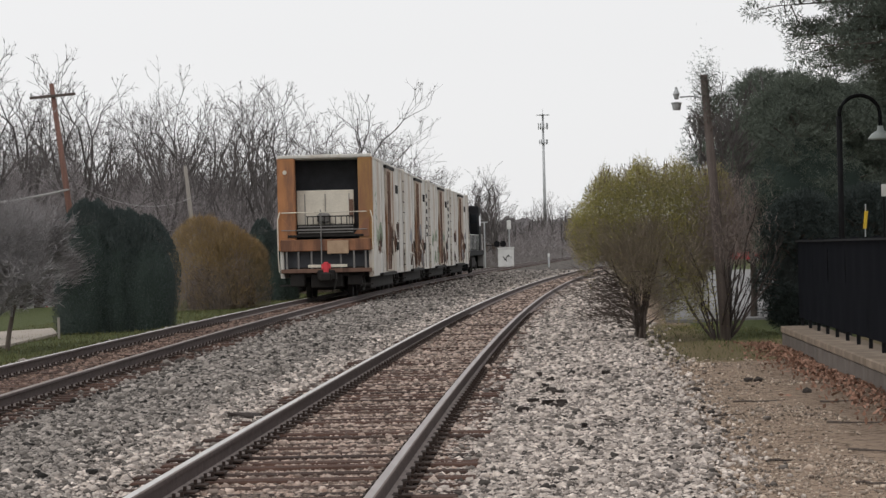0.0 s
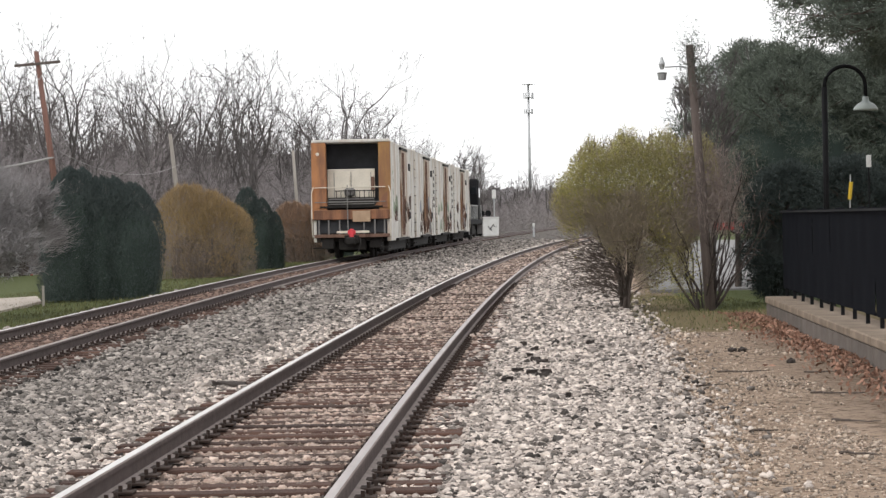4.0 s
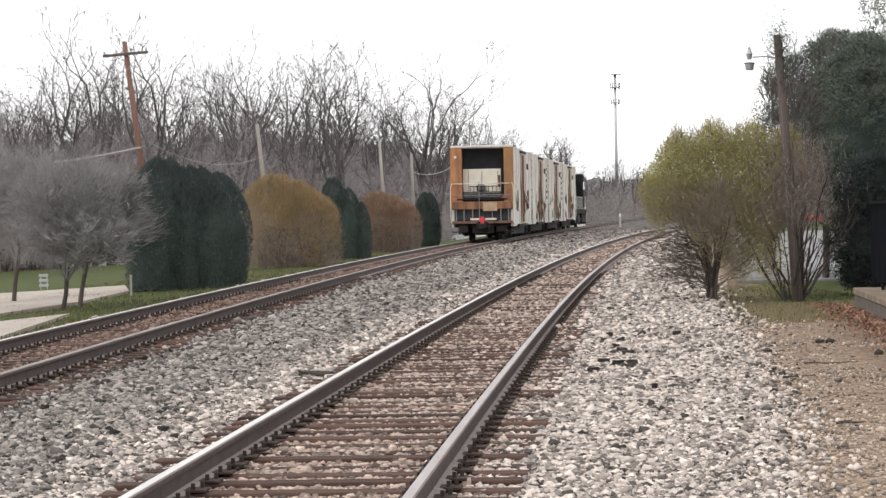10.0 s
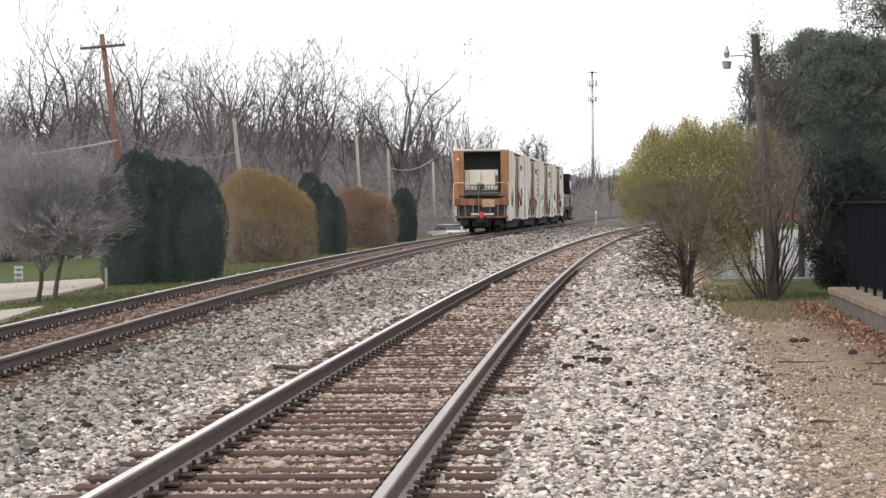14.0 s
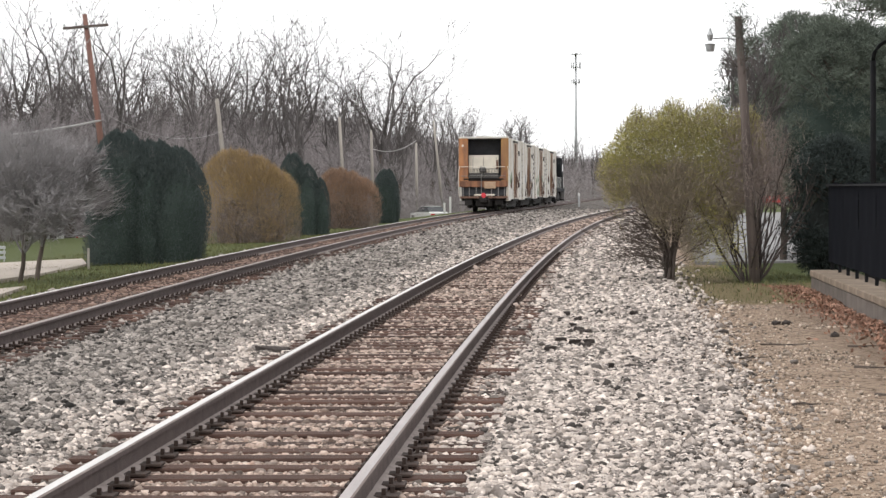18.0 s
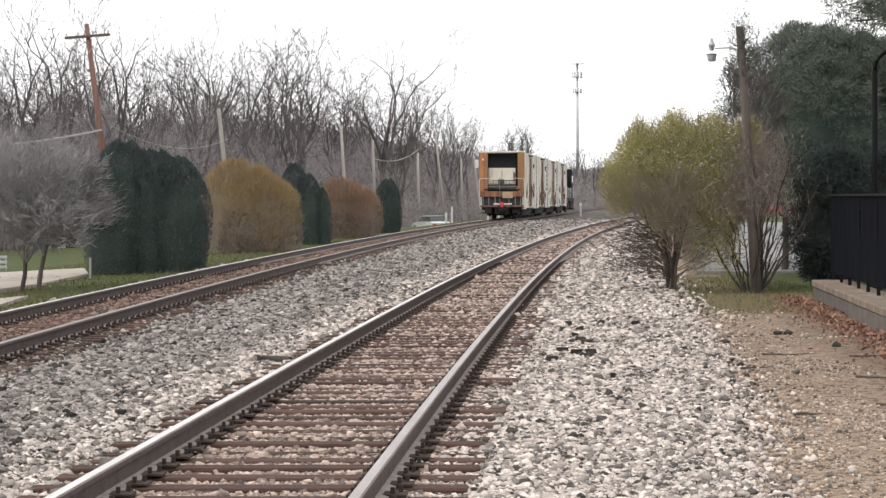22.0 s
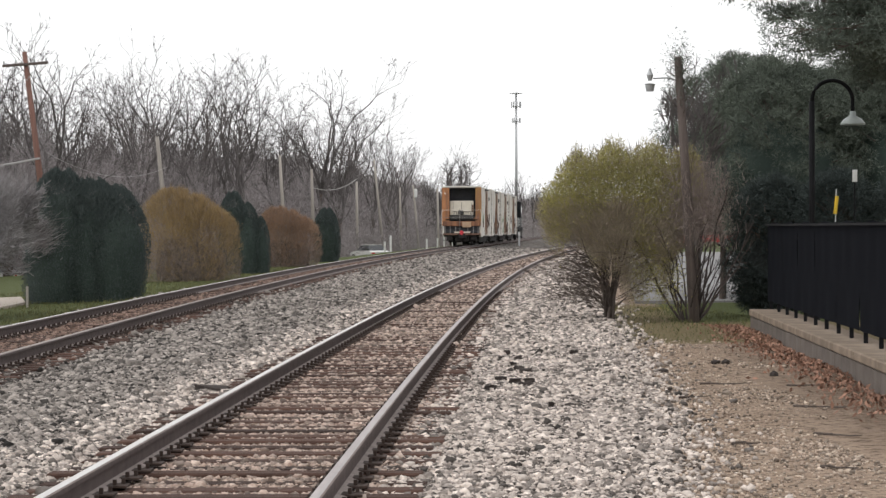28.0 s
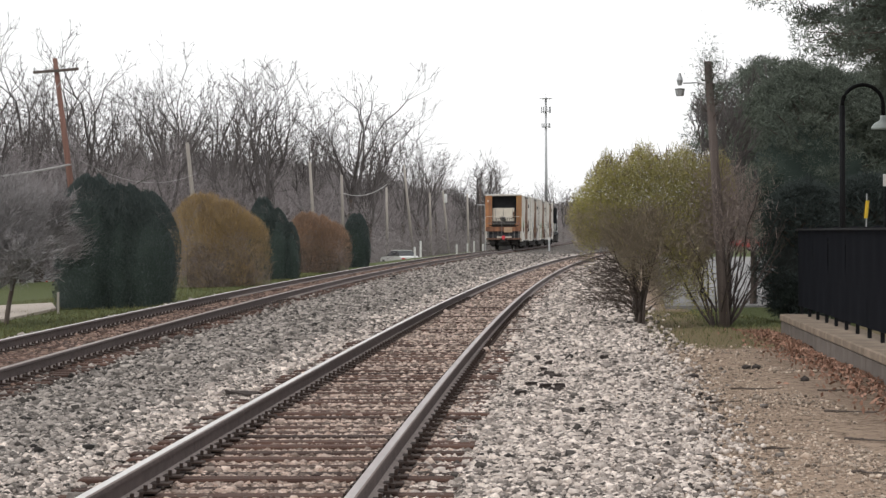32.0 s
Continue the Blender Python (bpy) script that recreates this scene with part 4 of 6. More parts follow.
def stem_clump(x, y, seed, n, height, reach, leafy):
    rng = np.random.default_rng(seed)
    clump = thing("lilac_bush", "clump of bare upright dark stems with sparse leaves", "shrub", Matrix.Translation((x, y, float(ground_z(x, y)))))
    rnd = random.Random(seed)
    for k in range(n):
        a, lean, h = rnd.uniform(0, 6.28), reach * rnd.uniform(0.2, 1.0), height * rnd.uniform(0.6, 1.1)
        pts = [Vector((0.1 * math.cos(a), 0.1 * math.sin(a), -0.05))]
        for i in range(1, 8):
            w = i / 7
            pts.append(Vector((math.cos(a) * (0.1 + lean * w ** 0.8), math.sin(a) * (0.1 + lean * w ** 0.8), h * w)) + Vector((rnd.gauss(0, 0.025), rnd.gauss(0, 0.025), 0)))
        s = Shape().tube(pts, [0.021 * (1 - 0.75 * i / 7) for i in range(8)], 5)
        for _ in range(9):
            i = rnd.randint(2, 7)
            b = a + rnd.uniform(-1.2, 1.2)
            e = pts[i] + Vector((math.cos(b) * 0.2, math.sin(b) * 0.2, rnd.uniform(0.15, 0.45)))
            s.tube([pts[i], pts[i].lerp(e, 0.5) + Vector((rnd.gauss(0, 0.02), 0, 0)), e], [0.008, 0.006, 0.003], 3, False)
        part("stem", s, DARKSTEM, clump)
    p = rng.normal(0, 1, (leafy, 3)) * np.array([0.3, 0.3, 0.42]) + np.array([0.08, 0, height * 1.05])
    p[:, 2] = np.where(p[:, 2] < 1.3, 2.6 - p[:, 2], p[:, 2])
    way = np.array([0, 0, 0.6]) + rng.normal(0, 0.5, p.shape)
    way /= np.linalg.norm(way, axis=1, keepdims=True)
    v, f = slivers(rng, p, way, rng.uniform(0.08, 0.3, len(p)), rng.uniform(0.005, 0.01, len(p)))
    part("twig_crown", big_mesh("twig_crown", v, f, RUSSETTWIG), None, clump, "reddish-brown fine twigs")
    v, f = leaves(rng, p[: leafy // 3] * np.array([0.8, 1, 0.9]) + np.array([-0.55, 0, -0.95]), 0.018)
    part("leaf_crown", big_mesh("leaf_crown", v, f, LIME), None, clump)


def tufted(rng, centres, radius, per, lengths, widths):
    """Needle sprays in round tufts about the centres."""
    n = len(centres) * per
    d = rng.normal(size=(n, 3))
    d /= np.linalg.norm(d, axis=1, keepdims=True)
    r = np.repeat(radius, per) * rng.uniform(0.35, 1.0, n)
    p = np.repeat(centres, per, 0) + d * r[:, None] * np.array([1, 1, 0.7])
    way = d + rng.normal(0, 0.5, (n, 3)) + np.array([0, 0, 0.15])
    way /= np.linalg.norm(way, axis=1, keepdims=True)
    return p, way, rng.uniform(*lengths, n), rng.uniform(*widths, n)


def evergreen_tree(x, y, half, height, seed, label, tufts=700, per=110, foot=0.7, base=0.1, crest=3.0, mat=None):
    """A soft rounded evergreen: trunk, limbs and a crown of many small needle tufts."""
    rng = np.random.default_rng(seed)
    tree = thing("evergreen_tree", label, "tree", Matrix.Translation((x, y, float(ground_z(x, y)))), "evergreens behind the fence")
    part("trunk", Shape().tube([(0, 0, -0.2), (0.05, 0, height * 0.5), (0, 0.03, height * 0.92)], [height * 0.022, height * 0.015, 0.02], 8), BARK, tree)
    c, d = mound_points(rng, tufts, half, height - base, seed, 0.45, foot, 0.13, crest)
    c[:, 2] = np.maximum(c[:, 2] + base, 0.2)
    # Darkened solid core that stands for shade between the needle tufts.
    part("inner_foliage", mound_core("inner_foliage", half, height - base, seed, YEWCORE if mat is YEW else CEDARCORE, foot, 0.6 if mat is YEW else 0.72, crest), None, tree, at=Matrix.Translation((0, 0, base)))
    limb = Shape()
    for q in c[:: max(1, tufts // 70)]:
        limb.tube([(0, 0, max(0.2, q[2] * 0.8)), tuple(q * np.array([0.5, 0.5, 0.93])), tuple(q)], [0.04, 0.025, 0.01], 4, False)
    part("limbwork", limb, BARK, tree)
    p, w, ln, wd = tufted(rng, c, rng.uniform(0.12, 0.34, len(c)) * (0.7 + 0.15 * half), per, (0.05, 0.15), (0.008, 0.018))
    p[:, 2] = np.maximum(p[:, 2], 0.08)
    v, f = slivers(rng, p, w, ln, wd * y / 48)
    part("needle_crown", big_mesh("needle_crown", v, f, mat or PINE), None, tree)


def overhanging_pine(x, y, height, low, reach, seed, label, boughs=34, per=90):
    """A tall pine whose high boughs reach far out, each ending in separate tufts."""
    rng = np.random.default_rng(seed)
    tree = thing("pine_tree", label, "tree", Matrix.Translation((x, y, float(ground_z(x, y)))), "pines")
    part("trunk", Shape().tube([(0, 0, -0.2), (0.05, 0, height * 0.5), (0, 0.03, height)], [height * 0.02, height * 0.014, 0.03], 8), BARK, tree)
    limb, cs = Shape(), []
    for k in range(boughs):
        h = low + (height - low) * ((k + rng.random()) / boughs) ** 1.3
        length = reach * rng.uniform(0.7, 1.05) * (1 - 0.55 * ((h - low) / (height - low)) ** 2)
        a = k * 2.4 + rng.uniform(-0.4, 0.4)
        pts = []
        for i in range(7):
            q = i / 6
            b = a + 0.25 * math.sin(q * 3 + k)
            pts.append(Vector((math.cos(b) * length * q, math.sin(b) * length * q, h + length * (0.12 * q - 0.1 * q * q) + 0.05 * math.sin(q * 6 + k))))
        limb.tube(pts, [0.05 * (1 - 0.85 * i / 6) for i in range(7)], 5, False)
        for j in range(20):
            q = rng.uniform(0.3, 1.0)
            i = min(int(q * 6), 5)
            s = pts[i].lerp(pts[i + 1], q * 6 - i)
            e = s + Vector(rng.normal(0, 0.26, 3) * np.array([1, 1, 0.6]))
            limb.tube([s, e], [0.014, 0.006], 3, False)
            cs.append(tuple(e))
    part("limbwork", limb, BARK, tree)
    p, w, ln, wd = tufted(rng, np.array(cs), rng.uniform(0.15, 0.38, len(cs)), per, (0.04, 0.1), (0.012, 0.024))
    v, f = slivers(rng, p, w, ln, wd)
    part("needle_crown", big_mesh("needle_crown", v, f, PINE), None, tree)


lime_bush()
stem_clump(5.25, 44.78, 41, 20, 1.9, 1.15, 6500)
evergreen_tree(8.0, 52.0, 1.7, 4.95, 51, "broad soft grey-green evergreen behind the fence", 900, 120, 0.55, 1.35)
evergreen_tree(9.9, 54.0, 1.75, 5.05, 56, "broad soft grey-green evergreen behind the lot edge", 760, 120)
evergreen_tree(8.7, 62.0, 2.3, 5.75, 55, "broad rounded dark pine behind the lot edge", 700, 110, 0.7, 1.5)
evergreen_tree(7.0, 46.6, 0.85, 2.5, 54, "low yew beside the fence end, darkened for shade", 420, 110, 0.55, mat=YEW)
evergreen_tree(8.35, 47.4, 0.95, 2.65, 58, "low yew behind the fence, darkened for shade", 380, 110, 0.8, mat=YEW)
evergreen_tree(9.75, 47.0, 0.95, 2.6, 59, "low yew behind the fence, darkened for shade", 380, 110, 0.8, mat=YEW)
evergreen_tree(10.6, 52.5, 1.6, 5.5, 60, "broad soft grey-green evergreen behind the lamp", 700, 120)
evergreen_tree(9.0, 58.0, 2.0, 4.9, 57, "dense dark evergreen behind the others", 700, 90, 0.95, 1.5)
evergreen_tree(12.5, 57.0, 2.8, 10.0, 52, "tall dense dark evergreen beyond the fence", 1300, 100, 0.8)
overhanging_pine(9.25, 41.0, 8.4, 4.3, 3.6, 53, "tall dark pine with overhanging boughs", 66, 240)


def place_tree(seed, x, y, height, spread, label, limbs=8, dense=1.0, bend=0.12, haze=0):
    tree = plant("bare_tree", seed, height, spread, label, limbs, bend, dense, PALETWIG if haze else None)
    tree.matrix_basis = Matrix.Translation((x, y, float(ground_z(x, y))))
    if haze:
        rng = np.random.default_rng(seed)
        p, d = shell_points(rng, haze, (height * 0.36, height * 0.36, height * 0.36), seed, 0.16, 0.9, 2.2)
        p = p + np.array([0, 0, height * 0.66])
        way = d * 0.6 + np.array([0, 0, 0.4]) + rng.normal(0, 0.4, p.shape)
        way /= np.linalg.norm(way, axis=1, keepdims=True)
        v, f = slivers(rng, p, way, rng.uniform(0.08, 0.32, len(p)), rng.uniform(0.005, 0.009, len(p)))
        part("twig_haze", big_mesh("twig_haze", v, f, PALETWIG), None, tree, "fine pale grey twigs")


place_tree(66, 5.8, 47.6, 4.5, 0.34, "slender leafless tree close behind the lamp pole", 9, 1.1)
place_tree(67, 7.35, 56.5, 5.5, 0.45, "leafless grey tree among the evergreens", 9, 1.2, 0.14)
place_tree(68, 8.5, 57.5, 5.9, 0.55, "leafless grey tree among the evergreens", 9, 1.2, 0.14)
place_tree(63, -9.55, 54.8, 3.35, 0.95, "young leafless lawn tree with a dense twiggy crown", 12, 1.6, 0.16, 26000)
place_tree(64, -9.5, 57.0, 3.3, 0.95, "young leafless lawn tree with a dense twiggy crown", 12, 1.6, 0.16, 26000)
place_tree(65, -12.2, 63.0, 3.9, 0.95, "young leafless lawn tree beside the drive", 12, 1.5, 0.16, 26000)


# ---- paved ground ----
def sheet(name, outline, mat, label, lift=0.07):
    bm = bmesh.new()
    verts = [bm.verts.new((x, y, float(ground_z(x, y)) + lift)) for x, y in outline]
    face = bm.faces.new(verts)
    bm.normal_update()
    if face.normal.z < 0:
        face.normal_flip()
    ex = bmesh.ops.extrude_face_region(bm, geom=[face])
    for v in (g for g in ex["geom"] if isinstance(g, bmesh.types.BMVert)):
        v.co.z -= 0.2
    bmesh.ops.recalc_face_normals(bm, faces=bm.faces[:])
    s = Shape().take(bm)
    structure(name, s, mat, label, "paving")


sheet("road", [(-14.5, 50.0), (-10.4, 51.6), (-9.8, 58.9), (-9.9, 67.4), (-11.1, 74.7), (-16.0, 72.0), (-30, 62), (-30, 46)], PAVING, "pale concrete drive beside the lawn")
sheet("pavement", [(-8.2, 36.0), (-8.0, 40.0), (-8.65, 50.6), (-9.6, 47.4), (-12.0, 40.0), (-12.0, 34.0)], PAVING, "pale paved strip beside the track")
sheet("parking_lot", [(5.3, 55.5), (30, 52), (60, 160), (14, 160), (9.2, 100)], ASPHALT, "bleached grey asphalt lot behind the bushes")


# ---- wall and fence ----
WALL_A, WALL_B = Vector((5.86, 41.4, 0)), Vector((4.6, 20.0, 0))


def build_wall():
    wall = thing("wall_east", "low weathered concrete retaining wall with tan coping", "wall", kind="structure")
    way = (WALL_B - WALL_A).normalized()
    turn = way.to_track_quat("Y", "Z").to_matrix().to_4x4()
    block = mesh_of("wall_block", *(lambda s: (s.v, s.f))(Shape().box(-0.55, 0, 0.006, 1.994, -0.25, 0.2, 0.012)), WALLSTONE)
    slab = mesh_of("coping_stone", *(lambda s: (s.v, s.f))(Shape().box(-0.6, 0.02, 0.004, 1.996, 0.202, 0.31, 0.015)), COPING)
    for i in range(11):
        at = Matrix.Translation(WALL_A + way * 2.0 * i) @ turn
        for me, name in ((block, "wall_block"), (slab, "coping_stone")):
            ob = new(name, me)
            ob.parent, ob.matrix_basis = wall, at
    return way, turn


WALL_WAY, WALL_TURN = build_wall()


SIDE = -1 if (WALL_TURN @ Vector((1, 0, 0))).x > 0 else 1


def build_fence():
    fence = thing("fence", "black steel post fence covered with a dark woven windscreen", "fence")
    inward = Vector((-WALL_WAY.y, WALL_WAY.x, 0))
    if inward.x < 0:
        inward = -inward
    start = WALL_A + inward * 0.34 + WALL_WAY * 0.06
    post = mesh_of("fence_post", *(lambda s: (s.v, s.f))(Shape().box(-0.024, 0.024, -0.024, 0.024, 0.28, 1.69).box(-0.032, 0.032, -0.032, 0.032, 1.69, 1.71)), BLACKSTEEL)
    for i in range(17):
        ob = new("fence_post", post)
        ob.parent, ob.matrix_basis = fence, Matrix.Translation(start + WALL_WAY * (1.35 * i)) @ WALL_TURN
    for z in (0.46, 1.5, 1.7):
        s = Shape().box(-0.018, 0.018, 0, 21.6, z - 0.018, z + 0.018) if z < 1.6 else Shape().box(*sorted((SIDE * 0.075, SIDE * 0.1)), 0, 21.6, z - 0.014, z + 0.014)
        part("rail", s, BLACKSTEEL, fence, at=Matrix.Translation(start) @ WALL_TURN)
    rnd = random.Random(5)
    for i in range(9):
        verts, faces = [], []
        for a in range(13):
            for b in range(7):
                y, z = 2.4 * a / 12, 0.45 + 1.28 * b / 6
                sag = 0.02 * math.sin(a * 1.3 + i) * math.sin(b * 0.9 + 1) + 0.002 * rnd.uniform(-1, 1)
                for o in (0.0, 0.006):
                    verts.append((SIDE * (0.05 + o + sag * 0.5), y, z - (0.012 * math.sin(math.pi * a / 12 * 3) if b == 6 else 0)))
        for a in range(12):
            for b in range(6):
                p = (a * 7 + b) * 2
                faces += [(p, p + 14, p + 16, p + 2), (p + 1, p + 3, p + 17, p + 15)]
        part("windscreen", mesh_of("windscreen", verts, faces, SCREEN, True), None, fence, "dark woven privacy screen", at=Matrix.Translation(start + WALL_WAY * (2.4 * i)) @ WALL_TURN)


build_fence()


def build_litter():
    rng = np.random.default_rng(17)
    y = 18 + 24.5 * rng.random(2600) ** 0.6
    x = np.interp(y, [20, 41.4], [4.6, 5.86]) - np.abs(rng.normal(0, 0.3, len(y))) - 0.03
    z = ground_z(x, y) + 0.012 + 0.03 * rng.random(len(y))
    v, f = leaves(rng, np.stack([x, y, z], -1), 0.036)
    tagged(new("leaf_litter", big_mesh("leaf_litter", v, f, LITTER)), "rust-brown dead leaves drifted along the wall", "dead leaves", kind="stuff")
    n = 4200
    y = rng.uniform(37, 52, n)
    x = edge_x(y) + 0.1 + rng.random(n) * (6.4 - edge_x(y))
    keep = ((x < 5.0) | (y > 42)) & (rng.random(n) < np.where(x < 4.9, 0.4, 1.0))
    x, y = x[keep], y[keep]
    way = rng.normal(0, 0.35, (len(x), 3)) + np.array([0, 0, 1])
    way /= np.linalg.norm(way, axis=1, keepdims=True)
    v1, f1 = slivers(rng, np.stack([x, y, ground_z(x, y)], -1), way, rng.uniform(0.03, 0.1, len(x)), np.full(len(x), 0.012))
    n = 26000
    y2 = rng.uniform(40, 130, n)
    x2 = FAR_X(y2) - 2.4 - rng.random(n) ** 1.5 * 7
    way = rng.normal(0, 0.35, (n, 3)) + np.array([0, 0, 1])
    way /= np.linalg.norm(way, axis=1, keepdims=True)
    v2, f2 = slivers(rng, np.stack([x2, y2, ground_z(x2, y2)], -1), way, rng.uniform(0.04, 0.12, n), np.full(n, 0.02))
    tagged(new("grass", big_mesh("grass", np.concatenate([v1, v2]), np.concatenate([f1, f2 + len(v1)]), BLADE)), "short spring grass beside the tracks", "grass", kind="stuff")


build_litter()


# ---- poles, wires, lamps, tower ----
def utility_pole(x, y, height, lean, mat, label, arm=0.0, lamp=False):
    """A wooden pole; lean: how far its top stands to the side of its foot."""
    z = float(ground_z(x, y))
    pole = thing("utility_pole", label, "utility pole", Matrix.Translation((x, y, z)), "line poles")
    part("shaft", Shape().tube([(0, 0, -0.3), (lean * 0.5, 0, height * 0.5), (lean, 0, height)], [0.16, 0.14, 0.11], 10), mat, pole, smooth=True)
    if arm:
        slope = -lean / height
        s = Shape().box(-arm / 2, arm / 2, -0.06, 0.06, -0.06, 0.06, 0.01)
        at = Matrix.Translation((lean * 0.95, -0.15, height - 0.55)) @ Matrix.Rotation(math.atan(slope) * 0.0 - 0.075, 4, "Y")
        bar = part("crossarm", s, POLEWOOD, pole, at=at)
        for u in (-arm * 0.46, -arm * 0.2, arm * 0.2, arm * 0.46):
            part("insulator", Shape().disc((u, 0, 0.06), "z", [(0, 0.03), (0.07, 0.045), (0.12, 0.045), (0.16, 0.02)], 8), GALV, bar)
        part("brace", Shape().tube([(lean * 0.9, -0.13, height - 1.25), (lean - arm * 0.3, -0.16, height - 0.58)], 0.015, 4).tube([(lean * 0.9, -0.13, height - 1.25), (lean + arm * 0.3, -0.16, height - 0.58)], 0.015, 4), GALV, pole)
    if lamp:
        part("transformer", Shape().disc((lean + 0.32, 0, height - 1.5), "z", [(0, 0.16), (0.05, 0.21), (0.95, 0.21), (1.05, 0.12)], 12), WHITEPAINT, pole)
    return pole


utility_pole(-14.95, 110, 10.0, -1.2, REDPOLE, "tall leaning reddish wooden utility pole with a crossarm", 2.0)
utility_pole(-12.95, 145, 7.6, -0.75, PALEPOLE, "leaning pale wooden line pole without a crossarm")
utility_pole(-8.75, 202, 9.4, -0.5, PALEPOLE, "pale wooden line pole above the undergrowth")
utility_pole(-7.1, 220, 8.7, -0.2, PALEPOLE, "pale wooden line pole above the undergrowth")
utility_pole(-3.8, 254, 8.2, -0.1, PALEPOLE, "pale wooden line pole above the undergrowth")
utility_pole(-1.2, 275, 11.0, -1.1, PALEPOLE, "tall leaning pale wooden line pole")
utility_pole(0.7, 295, 8.2, -0.15, PALEPOLE, "pale wooden line pole above the undergrowth")
utility_pole(3.0, 310, 8.7, -0.8, PALEPOLE, "leaning line pole with a white transformer", lamp=True)
utility_pole(5.7, 330, 8.6, -0.15, PALEPOLE, "pale wooden line pole near the signals")
utility_pole(7.6, 345, 9.6, 0.0, POLEWOOD, "dark wooden line pole near the signals")


def cable(a, b, sag, radius, label):
    a, b = Vector(a), Vector(b)
    pts = [a.lerp(b, k / 16) - Vector((0, 0, sag * 4 * (k / 16) * (1 - k / 16))) for k in range(17)]
    structure("cable", Shape().tube(pts, radius, 5), WIRE, label, "cable", kind="")


cable((-15.5, 110, 4.75), (-24.0, 80, 3.95), 0.7, 0.05, "pale drooping overhead cable between poles")
cable((-7.25, 220, 5.2), (-3.85, 254, 6.6), 0.6, 0.035, "pale drooping overhead cable between poles")
cable((-13.15, 145, 5.2), (-15.2, 110, 5.0), 0.8, 0.011, "thin drooping overhead cable between poles")


def pole_light():
    x, y = 5.32, 44.5
    pole = thing("lamp_pole", "leaning weathered wooden pole with a small yard light", "lamp pole", Matrix.Translation((x, y, float(ground_z(x, y)))))
    part("shaft", Shape().tube([(0, 0, -0.3), (-0.15, 0, 2.4), (-0.3, 0, 4.72)], [0.1, 0.085, 0.07], 12), POLEWOOD, pole, smooth=True)
    part("bracket_arm", Shape().tube([(-0.27, 0, 4.3), (-0.5, -0.02, 4.34), (-0.74, -0.04, 4.33)], 0.014, 6), GALV, pole)
    part("photocell", Shape().disc((-0.8, -0.04, 4.29), "z", [(0, 0.035), (0.1, 0.06), (0.17, 0.03), (0.22, 0.02)], 10), GALV, pole)
    part("shade", Shape().disc((-0.8, -0.04, 4.1), "z", [(0, 0.065), (0.04, 0.075), (0.11, 0.085), (0.13, 0.1), (0.145, 0.04)], 14), GALV, pole, "pale grey metal lamp shade", smooth=False)


pole_light()


def pole_vine():
    """A leafless climber tangled round the head of the lamp pole."""
    rng = np.random.default_rng(77)
    rnd = random.Random(77)
    vine = thing("climbing_vine", "leafless dark climber tangled round the pole head", "vine", Matrix.Translation((5.05, 44.5, 3.6)))
    s = Shape()
    for k in range(34):
        a = rnd.uniform(0, 6.28)
        pts = [Vector((0.03, 0, rnd.uniform(0.0, 1.05)))]
        for i in range(5):
            pts.append(pts[-1] + Vector((math.cos(a) * rnd.uniform(0.03, 0.09), math.sin(a) * rnd.uniform(0.03, 0.09), rnd.uniform(-0.02, 0.09))))
            a += rnd.uniform(-0.7, 0.7)
        s.tube(pts, [0.009, 0.008, 0.007, 0.006, 0.005, 0.003], 3, False)
    part("stem", s, BARK, vine)
    p = rng.normal(0, 1, (1700, 3)) * np.array([0.13, 0.13, 0.28]) + np.array([0.02, 0, 0.85])
    way = rng.normal(0, 1, p.shape)
    way /= np.linalg.norm(way, axis=1, keepdims=True)
    v, f = slivers(rng, p, way, rng.uniform(0.03, 0.08, len(p)), rng.uniform(0.008, 0.016, len(p)))
    part("dead_leaves", big_mesh("dead_leaves", v, f, PINE), None, vine)


pole_vine()


def gooseneck(x, y, height, reach, group):
    lamp = thing("street_lamp", "black gooseneck lamp post with a pale bell shade", "street lamp", Matrix.Translation((x, y, float(ground_z(x, y)))), group)
    part("base", Shape().disc((0, 0, 0), "z", [(0, 0.14), (0.1, 0.13), (0.35, 0.09), (0.6, 0.065)], 12), BLACKSTEEL, lamp)
    part("post", Shape().tube([(0, 0, 0.5), (0, 0, height - reach / 2)], 0.05, 10), BLACKSTEEL, lamp, smooth=True)
    r = reach / 2
    arch = [(r - r * math.cos(a), 0, height - r + r * math.sin(a)) for a in np.linspace(0, math.pi, 15)] + [(reach, 0, height - r - 0.2)]
    part("arm", Shape().tube(arch, 0.035, 8), BLACKSTEEL, lamp, smooth=True)
    part("shade", Shape().disc((reach, 0, height - r - 0.42), "z", [(0, 0.22), (0.03, 0.215), (0.1, 0.16), (0.16, 0.06), (0.24, 0.05)], 18), SHADEPAINT, lamp, "pale bell-shaped metal shade", smooth=True)


gooseneck(7.32, 44.0, 4.25, 0.72, "gooseneck lamps")


